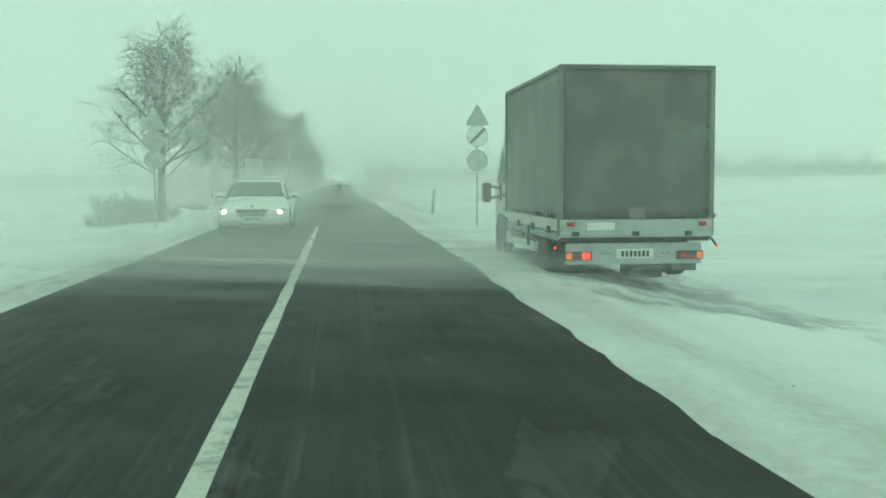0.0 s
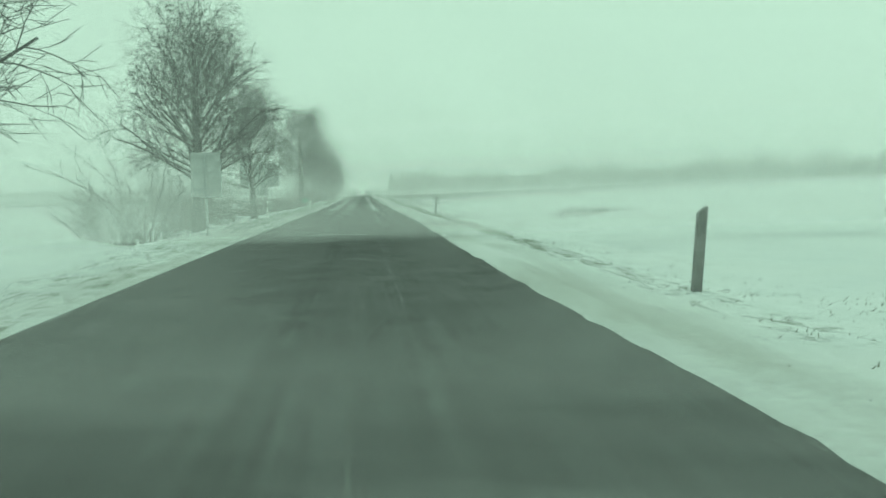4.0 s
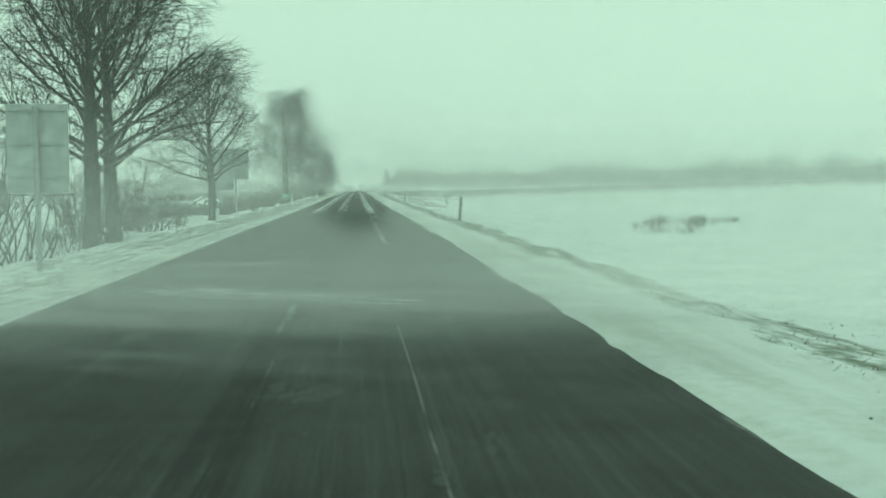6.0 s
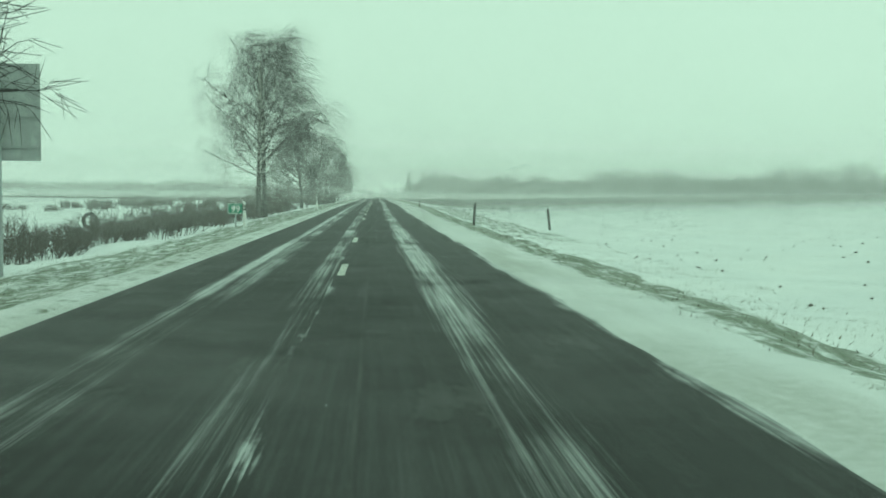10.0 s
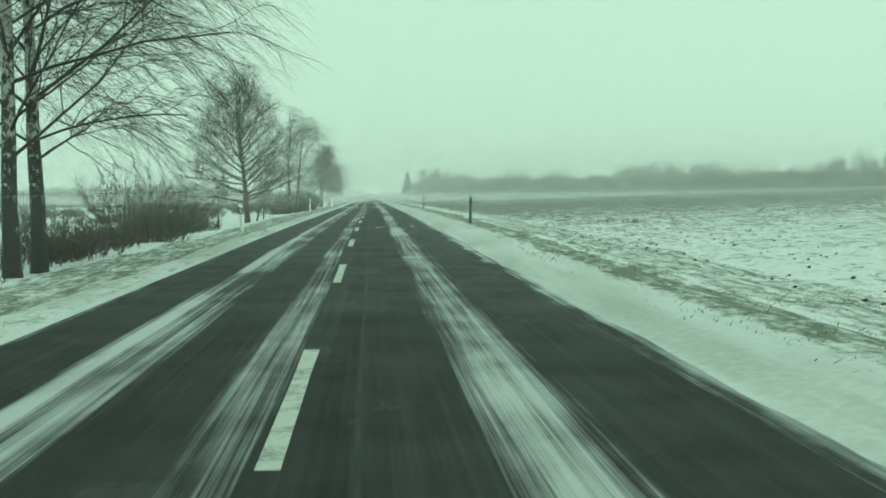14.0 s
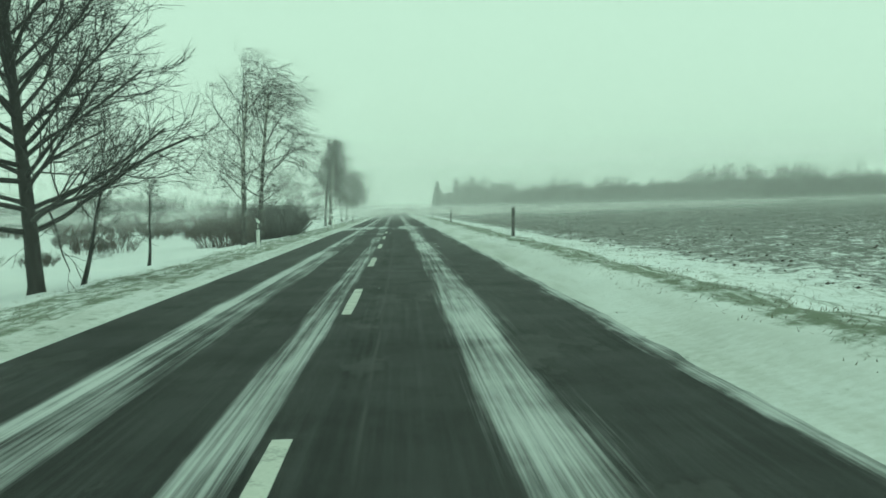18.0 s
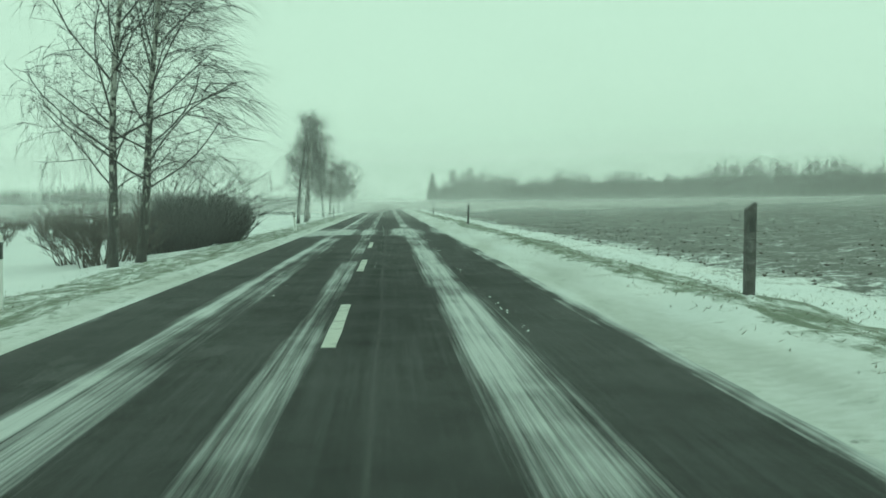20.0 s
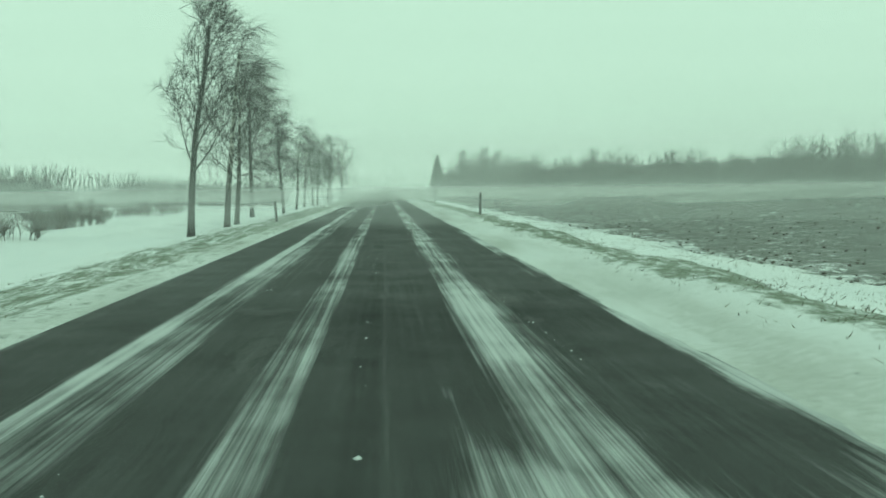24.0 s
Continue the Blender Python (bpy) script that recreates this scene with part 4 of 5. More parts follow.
def lathe_z(profile, k=14):
    bm = bmesh.new()
    rings = [[bm.verts.new((r * math.cos(2 * math.pi * i / k), r * math.sin(2 * math.pi * i / k), z)) for i in range(k)] for r, z in profile]
    for a, b in zip(rings, rings[1:]):
        for i in range(k):
            bm.faces.new((a[i], a[(i + 1) % k], b[(i + 1) % k], b[i]))
    bm.faces.new(rings[0][::-1])
    bm.faces.new(rings[-1])
    bmesh.ops.recalc_face_normals(bm, faces=bm.faces)
    return bm


def delineator_left(x, y, lean=0.0):
    root = thing("delineator_post", pose(x, y, float(lift(x, y)) - .02, 0, lean, 0), "white plastic roadside post with black band and reflector", "marker post", "roadside marker posts")
    ring = [(-.055, -.03), (-.02, -.06), (.02, -.06), (.055, -.03), (.055, .04), (-.055, .04)]
    def prism(z0, z1, k, tilt=0.0):
        bm = bmesh.new()
        a = [bm.verts.new((px * k, py * k, z0 + tilt * 0)) for px, py in ring]
        b = [bm.verts.new((px * k, py * k, z1 - tilt * px)) for px, py in ring]
        bm.faces.new(a[::-1])
        bm.faces.new(b)
        for i in range(6):
            bm.faces.new((a[i], a[(i + 1) % 6], b[(i + 1) % 6], b[i]))
        return bm
    part("post_body", prism(-.2, 1.0, 1.0, .7), POST_WHITE, root)
    part("black_band", prism(.66, .90, 1.05, .7), POST_BAND, root, "black slanted band")
    part("reflector", box_bm(-.022, -.071, .70, .022, -.062, .86, .004), REFLECTOR, root, "pale upright reflector")
    return root


for x, y, lean in ((4.31, 34.0, 5), (4.65, 77.4, 4), (4.73, 120.0, 2), (8.58, 124.0, -7), (4.28, 157.55, 1), (4.8, 195.9, 1), (4.92, 232.7, 2), (5.16, 271.4, 1), (5.25, 309, 2), (5.35, 347, 0), (5.45, 385, 1)):
    delineator_right(x, y, lean)
for x, y, lean in ((-4.3, 34.2, 3), (-4.5, 77.3, 2), (-4.2, 117.9, -2), (-3.68, 157.5, -3), (-3.65, 197.8, 1), (-3.17, 232.1, -6), (-3.4, 309.5, 1), (-3.3, 347, 1)):
    delineator_left(x, y, lean)
delineator_right(-3.45, 272.0, -3)


def sign_post(x, y, height, parts, label):
    root = thing("road_sign", pose(x, y, float(lift(x, y)), 0, 0, 0), label, "road sign")
    part("pole", tube_bm((0, .04, -.4), (0, .04, height), .032, .032, 12), STEEL, root)
    for kind, z, size, face in parts:
        if kind == "disc":
            plate = part("plate", slab_bm(circle(size / 2, 0, z), .012), SIGN_BACK, root)
            if face == "end":
                plate.location.y = -.02
                part("sign_face", slab_bm(circle(size / 2 - .015, 0, z), .006), SIGN_WHITE, plate, "white round sign face").location.y = -.010
                part("rim", ring_bm(size / 2, size / 2 - .022, z), SIGN_BLACK, plate, "thin dark rim").location.y = -.012
                c = math.cos(math.radians(45))
                a, w = size / 2 - .03, .045
                bar = [(-a * c - w * c, z - a * c + w * c), (-a * c + w * c, z - a * c - w * c), (a * c + w * c, z + a * c - w * c), (a * c - w * c, z + a * c + w * c)]
                part("bar", slab_bm(bar, .004), SIGN_BLACK, plate, "broad black diagonal bar").location.y = -.016
            else:
                plate.location.y = .012
                part("clamp", box_bm(-.12, -.012, z - .03, .12, .03, z + .03, .005), STEEL, plate)
        elif kind == "triangle":
            plate = part("plate", slab_bm(triangle(size, z), .012), SIGN_BACK, root)
            if face == "warn":
                plate.location.y = -.02
                part("border", slab_bm(triangle(size - .02, z), .006), SIGN_RED, plate, "red border").location.y = -.009
                part("sign_face", slab_bm(triangle(size - .22, z, .03), .005), SIGN_WHITE, plate, "white inner face").location.y = -.013
                bm = box_bm(-.02, -.02, z - .08, .02, -.015, z + .12)
                box_bm(-.09, -.02, z - .02, .09, -.015, z + .02, 0, bm)
                box_bm(-.08, -.02, z - .13, .06, -.015, z - .09, 0, bm)
                part("symbol", bm, SIGN_BLACK, plate, "black symbol")
            else:
                plate.location.y = .012
        elif kind == "plate":
            w, h = size
            plate = part("plate", box_bm(-w / 2, -.026, z - h / 2, w / 2, -.014, z + h / 2, .004), SIGN_WHITE, root, "white panel with arrow and distance")
            part("border", frame_bm(w / 2 - .01, h / 2 - .01, .012, z), SIGN_BLACK, plate).location.y = -.029
            arrow = bmesh.new()
            vs = [arrow.verts.new((px - w * .27, -.03, z + pz)) for px, pz in ((0, .11), (-.05, .03), (-.015, .03), (-.015, -.11), (.015, -.11), (.015, .03), (.05, .03))]
            arrow.faces.new(vs)
            part("arrow", arrow, SIGN_BLACK, plate)
            text("0.", -.02, -.03, z - .09, .26, SIGN_BLACK, plate)
    return root


def ring_bm(r1, r0, z, k=32):
    bm = bmesh.new()
    a = [bm.verts.new((x, 0, y)) for x, y in circle(r1, 0, z, k)]
    b = [bm.verts.new((x, 0, y)) for x, y in circle(r0, 0, z, k)]
    for i in range(k):
        bm.faces.new((a[i], a[(i + 1) % k], b[(i + 1) % k], b[i]))
    r = bmesh.ops.extrude_face_region(bm, geom=list(bm.faces))
    bmesh.ops.translate(bm, vec=(0, .003, 0), verts=[v for v in r["geom"] if isinstance(v, bmesh.types.BMVert)])
    bmesh.ops.recalc_face_normals(bm, faces=bm.faces)
    return bm


def frame_bm(hw, hh, t, z, cx=0.0):
    bm = bmesh.new()
    for x0, z0, x1, z1 in ((-hw, hh - t, hw, hh), (-hw, -hh, hw, -hh + t), (-hw, -hh + t, -hw + t, hh - t), (hw - t, -hh + t, hw, hh - t)):
        box_bm(cx + x0, -.002, z + z0, cx + x1, .002, z + z1, 0, bm)
    return bm


def text(body, x, y, z, size, material, parent, center=False):
    cu = bpy.data.curves.new("lettering", "FONT")
    cu.body, cu.size, cu.extrude = body, size, .001
    cu.align_x = "CENTER" if center else "LEFT"
    tmp = bpy.data.objects.new("lettering", cu)
    me = bpy.data.meshes.new_from_object(tmp)
    bpy.data.objects.remove(tmp)
    me.materials.clear()
    me.materials.append(material)
    o = new("lettering", me)
    o.matrix_basis = pose(x, y, z, 90, 0, 0)
    o.parent = parent
    return o


sign_post(4.83, 24.85, 3.62, (("triangle", 3.30, .78, "back"), ("disc", 2.76, .65, "end"), ("disc", 2.02, .65, "back")), "grey steel post with end-of-limit disc and sign backs")
sign_post(-4.77, 24.85, 3.4, (("triangle", 3.10, .78, "back"), ("disc", 2.55, .62, "back"), ("disc", 2.0, .58, "back")), "grey sign backs stacked on one steel post")
sign_post(7.87, 20.5, 2.65, (("triangle", 2.18, .86, "warn"), ("plate", 1.66, (.6, .32), "")), "red-bordered warning triangle with distance panel")


def sign_board(x, y, boards, poles, label):
    z0 = float(lift(x, y))
    root = thing("sign_board", pose(x, y, z0), label, "road sign")
    for x0, za, x1, zb in boards:
        b = part("panel", box_bm(x0, -.01, za, x1, .012, zb, .004), SIGN_BACK, root, "grey panel back")
        z = za + .25
        while z < zb:
            part("rail", box_bm(x0 + .05, -.045, z - .025, x1 - .05, -.01, z + .025, .004), STEEL, b)
            z += .55
    for px, top in poles:
        part("pole", tube_bm((px, -.085, -.4), (px, -.085, top), .045, .045, 12), STEEL, root)
    return root


sign_board(-4.5, 56.3, ((-.49, 1.3, .49, 2.75),), ((0, 2.7),), "tall grey sign back on a single pole")
sign_board(-7.0, 99.0, ((-1.45, 2.2, 1.45, 4.0), (-.6, 1.55, .55, 2.19)), ((-.72, 3.9), (.72, 3.9)), "large grey direction board seen from behind")


def km_sign(x, y):
    root = thing("kilometre_sign", pose(x, y, float(lift(x, y))), "small green kilometre sign with white number", "road sign")
    part("pole", tube_bm((0, .02, -.3), (0, .02, .95), .028, .028, 10), STEEL, root)
    panel = part("panel", box_bm(-.31, -.02, .56, .31, -.006, .98, .01), SIGN_GREEN, root)
    part("border", frame_bm(.295, .195, .014, .77), SIGN_WHITE, panel).location.y = -.023
    text("99", 0, -.024, .64, .36, SIGN_WHITE, panel, True)


km_sign(-4.75, 119.4)


def tyre_ring(x, y):
    z = float(lift(x, y))
    root = thing("old_tyre", pose(x, y, z + .42, 0, 0, 75), "old black tyre hung on a stake in the scrub", "tyre")
    bm = bmesh.new()
    k, j = 24, 8
    rings = []
    for i in range(k):
        a = 2 * math.pi * i / k
        rings.append([bm.verts.new((.09 * math.sin(2 * math.pi * q / j), (.30 + .08 * math.cos(2 * math.pi * q / j)) * math.cos(a), (.30 + .08 * math.cos(2 * math.pi * q / j)) * math.sin(a) + .35)) for q in range(j)])
    for i in range(k):
        for q in range(j):
            bm.faces.new((rings[i][q], rings[(i + 1) % k][q], rings[(i + 1) % k][(q + 1) % j], rings[i][(q + 1) % j]))
    part("tyre", bm, RUBBER, root, "", True)
    part("stake", tube_bm((.12, 0, -.7), (.12, 0, .8), .03, .025, 8), BARK, root, "wooden stake")


tyre_ring(-11.5, 123.5)


# ---- truck ----
def build_truck(x, y, z):
    root = thing("box_truck", pose(x, y, z, 0, 0, .4), "light white truck with a grey tarpaulin box parked on the shoulder", "truck")
    W, L = 1.05, 4.06
    # tarpaulin box: bowed panels with a rolled edge
    def panel(name, mat, corner, eu, ev, nu, nv, sag, label):
        verts, faces = [], []
        c, a, b = Vector(corner), Vector(eu), Vector(ev)
        n = a.cross(b).normalized()
        for j in range(nv + 1):
            for i in range(nu + 1):
                s, t = i / nu, j / nv
                d = sag * (math.sin(s * math.pi * 4) ** 2 * .4 + .6 * math.sin(s * math.pi) * math.sin(t * math.pi)) + .006 * math.sin(s * 31 + t * 9) + sag * .35 * math.sin(t * 21 + 1.3 * math.sin(s * 7)) * math.sin(t * math.pi)
                verts.append(c + a * s + b * t - n * d)
        for j in range(nv):
            for i in range(nu):
                k = j * (nu + 1) + i
                faces.append((k, k + 1, k + nu + 2, k + nu + 1))
        o = mesh_ob(name, verts, faces, mat, root, label, True)
        md = o.modifiers.new("thickness", "SOLIDIFY")
        md.thickness = .012
        return o
    zb, zt = .86, 2.90
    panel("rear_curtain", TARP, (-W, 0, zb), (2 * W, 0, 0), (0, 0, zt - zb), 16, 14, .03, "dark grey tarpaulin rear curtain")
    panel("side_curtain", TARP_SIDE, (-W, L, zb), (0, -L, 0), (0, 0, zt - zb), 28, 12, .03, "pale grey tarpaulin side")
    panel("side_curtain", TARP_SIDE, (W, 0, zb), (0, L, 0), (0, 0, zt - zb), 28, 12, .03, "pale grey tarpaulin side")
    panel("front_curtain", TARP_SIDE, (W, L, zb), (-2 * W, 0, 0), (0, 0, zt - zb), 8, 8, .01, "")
    panel("roof_sheet", TARP_SIDE, (-W, 0, zt), (2 * W, 0, 0), (0, L, 0), 10, 16, .03, "tarpaulin roof")
    for sx in (-W, W):
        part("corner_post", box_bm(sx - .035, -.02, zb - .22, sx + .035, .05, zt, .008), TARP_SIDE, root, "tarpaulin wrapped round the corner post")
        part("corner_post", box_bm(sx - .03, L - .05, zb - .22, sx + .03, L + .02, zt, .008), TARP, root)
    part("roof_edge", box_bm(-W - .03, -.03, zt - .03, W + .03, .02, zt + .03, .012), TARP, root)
    for sx in (-W, W):
        part("roof_edge", box_bm(sx - .025, 0, zt - .03, sx + .025, L, zt + .025, .01), TARP_SIDE, root)
    # eyelets along the curtain edges
    for i in range(9):
        for sx in (-W + .07, W - .07):
            part("eyelet", box_bm(sx - .018, -.035, zb + .1 + i * .225, sx + .018, -.02, zb + .15 + i * .225, .004), BLACK_PLASTIC, root)
    for i in range(11):
        px = -W + .14 + i * .2
        part("eyelet", box_bm(px - .018, -.035, zb + .02, px + .018, -.02, zb + .07, .004), BLACK_PLASTIC, root)
    for i in range(18):
        py = .12 + i * .205
        for sx in (-W, W):
            part("eyelet", box_bm(sx - .02, py - .018, zb + .02, sx + .02, py + .018, zb + .07, .004), BLACK_PLASTIC, root)
    # drop boards
    rear = part("drop_board", box_bm(-W - .01, -.04, .62, W + .01, .0, .86, .008), ALLOY, root, "dull aluminium rear drop board")
    part("marker_plate", box_bm(-W + .08, -.05, .77, -W + .19, -.04, .83, .003), LENS_RED, rear, "dark red marker")
    part("marker_plate", box_bm(W - .19, -.05, .77, W - .08, -.04, .83, .003), LENS_RED, rear, "dark red marker")
    part("sticker", box_bm(-W + .36, -.048, .72, -W + .74, -.04, .82, .002), SIGN_WHITE, rear, "pale unreadable sticker")
    for px in (-.85, -.02, .72):
        part("latch", box_bm(px - .05, -.065, .64, px + .05, -.04, .70, .006), BLACK_PLASTIC, rear)
    part("lock_plate", box_bm(-.11, -.05, .86, .11, -.035, 1.02, .006), TARP_SIDE, rear, "patched square of tarpaulin over the board")
    for sx in (-1, 1):
        b = part("drop_board", box_bm(min(sx * W, sx * (W + .03)), 0, .70, max(sx * W, sx * (W + .03)), L, .86, .006), WHITE_DIRTY, root, "white side drop board")
        part("side_rail", box_bm(min(sx * W, sx * (W + .02)), 0, .58, max(sx * W, sx * (W + .02)), L, .68, .006), ALLOY, b)
        for py in (.5, 1.6, 2.7, 3.8):
            part("latch", box_bm(sx * (W + .05) - .02, py - .05, .66, sx * (W + .05) + .02, py + .05, .76, .006), BLACK_PLASTIC, b)
        for py in (1.2, 2.4, 3.7):
            part("marker_lamp", box_bm(sx * (W + .02) - .012, py - .02, .52, sx * (W + .02) + .012, py + .02, .55, .004), LENS_RED, b, "small red side lamp")
        part("side_guard", box_bm(sx * W - .03, 1.6, .34, sx * W + .03, L - .1, .46, .008), WHITE_DIRTY, root, "white side guard bar")
        part("guard_bracket", box_bm(sx * W - .06, 1.9, .40, sx * W - .03, 1.96, .70), BLACK_PLASTIC, root)
        part("guard_bracket", box_bm(sx * W - .06, 3.9, .40, sx * W - .03, 3.96, .70), BLACK_PLASTIC, root)
    part("floor_frame", box_bm(-W + .02, .02, .56, W - .02, L - .02, .64), BLACK_PLASTIC, root)
    part("chassis", box_bm(-.42, .1, .36, .42, L + .8, .56, .02), BLACK_PLASTIC, root)
    # rear bumper with lamps and a blank number plate
    beam = part("rear_bumper", box_bm(-.96, .02, .25, .93, .10, .54, .012), ALLOY, root, "dirty pale rear lamp beam")
    for cx, lit in ((-.80, True), (.76, False)):
        lamp = part("tail_lamp", box_bm(cx - .19, -.015, .31, cx + .19, .02, .43, .015), BLACK_PLASTIC, beam)
        part("indicator_lens", box_bm(cx - (.17 if lit else -.09), -.03, .325, cx - (.09 if lit else -.17), -.012, .415, .008), TAIL_AMBER, lamp, "glowing amber lens")
        part("tail_lens", box_bm(cx + (.05 if lit else -.15), -.03, .325, cx + (.16 if lit else -.04), -.012, .415, .008), TAIL_RED if lit else LENS_RED, lamp, "red lens")
        part("small_lens", box_bm(cx - .06, -.03, .325, cx + .03, -.012, .36, .006), LENS_RED, lamp)
    plate = part("number_plate", box_bm(-.27, 0, .33, .25, .02, .46, .006), SIGN_WHITE, beam, "white number plate with unreadable dark marks")
    for i in range(7):
        px = -.20 + i * .058
        part("mark", box_bm(px, -.004, .355, px + .036, 0, .435), SIGN_BLACK, plate)
    for px in (-.48, -.42, -.36, .38, .45):
        part("bolt", tube_bm((px, .03, .40), (px, -.0, .40), .012, .012, 8), BLACK_PLASTIC, beam)
    for sx in (-1, 1):
        arm = part("lamp_arm", tube_bm((sx * W, -.02, .60), (sx * (W + .07), -.03, .50), .014, .018, 8), BLACK_PLASTIC, root, "rubber arm of a marker lamp")
        part("outline_lamp", tube_bm((sx * (W + .07), -.03, .50), (sx * (W + .08), -.035, .47), .018, .014, 8), TAIL_RED, arm, "small red marker lamp")
    # wheels
    for sx in (-1, 1):
        wheel(root, sx * .93, 1.15, .33, .34, .24, sx)
        wheel(root, sx * .62, 1.15, .33, .34, .22, sx)
        wheel(root, sx * .90, L + 1.02, .33, .34, .22, sx)
        part("mudguard", loft_bm([(.70, mirror_ring([(.13, .55), (.14, .74)])), (1.15, mirror_ring([(.13, .72), (.14, .76)])), (1.62, mirror_ring([(.13, .55), (.14, .74)]))]), BLACK_PLASTIC, root).location.x = sx * .85
    part("mud_flap", box_bm(-1.08, .60, .10, -.72, .62, .5, .004), BLACK_PLASTIC, root)
    part("mud_flap", box_bm(.72, .60, .10, 1.08, .62, .5, .004), BLACK_PLASTIC, root)
    part("spare_wheel_tray", box_bm(-.05, .12, .05, .42, .6, .22, .03), BLACK_PLASTIC, root)
    # cab
    y0 = L + .10
    def ring(w0, w1, za, zc, zt2):
        return mirror_ring([(w0 - .05, za), (w0, za + .12), (w0, zc), (w1 + .02, zt2 - .12), (w1 - .14, zt2)])
    cab = part("cab_body", loft_bm([(y0, ring(.98, .88, .34, 1.25, 2.36)), (y0 + .15, ring(.99, .90, .30, 1.25, 2.40)), (y0 + .95, ring(.99, .88, .30, 1.25, 2.38)),
                                    (y0 + 1.18, ring(.99, .84, .30, 1.25, 2.16)), (y0 + 1.58, ring(.97, .84, .30, 1.15, 1.46)), (y0 + 1.86, ring(.90, .74, .32, .92, 1.20)), (y0 + 1.96, ring(.82, .66, .36, .80, .98))]), WHITE_DIRTY, root, "dirty white van cab", True)
    for sx in (-1, 1):
        w = [(sx * 1.002, y0 + .28, 1.34), (sx * 1.002, y0 + 1.28, 1.34), (sx * .905, y0 + 1.0, 2.16), (sx * .905, y0 + .28, 2.20)]
        door = mesh_ob("side_window", w + [(px - sx * .02, py, pz) for px, py, pz in w], [(0, 1, 2, 3), (7, 6, 5, 4), (0, 4, 5, 1), (1, 5, 6, 2), (2, 6, 7, 3), (3, 7, 4, 0)], CAB_GLASS, cab, "greenish side window")
        part("door_handle", box_bm(sx * 1.0 - .03, y0 + .25, 1.10, sx * 1.0 + .03, y0 + .45, 1.16, .01), BLACK_PLASTIC, cab, "black door handle")
        part("rub_strip", box_bm(sx * .99 - .02, y0 + .05, .52, sx * .99 + .02, y0 + .62, .78, .015), BLACK_PLASTIC, cab)
        arch = part("wheel_arch", lathe_x([(-.03, .44), (.03, .44), (.03, .36), (-.03, .36)], 28), BLACK_PLASTIC, cab)
        arch.location = (sx * .97, L + 1.02, .36)
        ym = y0 + .80
        mir = part("wing_mirror", box_bm(sx * 1.26 - .085, ym, 1.0, sx * 1.26 + .085, ym + .12, 1.36, .055), BLACK_PLASTIC, cab, "tall black wing mirror on two arms")
        part("mirror_glass", box_bm(sx * 1.26 - .07, ym - .012, 1.03, sx * 1.26 + .07, ym, 1.34, .005), GLASS, mir)
        part("mirror_lamp", box_bm(sx * 1.335 - .012, ym - .02, 1.01, sx * 1.335 + .012, ym - .002, 1.045, .006), TAIL_AMBER, mir, "blinking amber lamp")
        part("mirror_arm", tube_bm((sx * .98, ym + .07, 1.10), (sx * 1.20, ym + .07, 1.08), .025, .025, 8), BLACK_PLASTIC, mir)
        part("mirror_arm", tube_bm((sx * .97, ym + .07, 1.26), (sx * 1.20, ym + .07, 1.28), .025, .025, 8), BLACK_PLASTIC, mir)
        part("mirror_base", box_bm(sx * .97 - .03, ym - .02, 1.02, sx * .97 + .03, ym + .16, 1.34, .02), BLACK_PLASTIC, mir)
    ws = [(-.80, y0 + 1.615, 1.47), (.80, y0 + 1.615, 1.47), (.74, y0 + 1.22, 2.16), (-.74, y0 + 1.22, 2.16)]
    mesh_ob("windscreen", ws + [(a, b - .03, c) for a, b, c in ws], [(0, 1, 2, 3), (7, 6, 5, 4), (0, 4, 5, 1), (1, 5, 6, 2), (2, 6, 7, 3), (3, 7, 4, 0)], CAB_GLASS, cab, "sloping windscreen")
    part("front_bumper", box_bm(-.80, y0 + 1.86, .26, .80, y0 + 2.0, .62, .08), BLACK_PLASTIC, cab)
    part("roof_spoiler", loft_bm([(y0 + .02, mirror_ring([(.85, 2.30), (.80, 2.98)])), (y0 + .55, mirror_ring([(.85, 2.32), (.7, 2.72)])), (y0 + .95, mirror_ring([(.7, 2.36), (.5, 2.42)]))]), WHITE_DIRTY, cab, "white wind deflector on the cab roof", True)
    return root


build_truck(4.61, 7.94, float(lift(4.61, 10.0)) - .02)


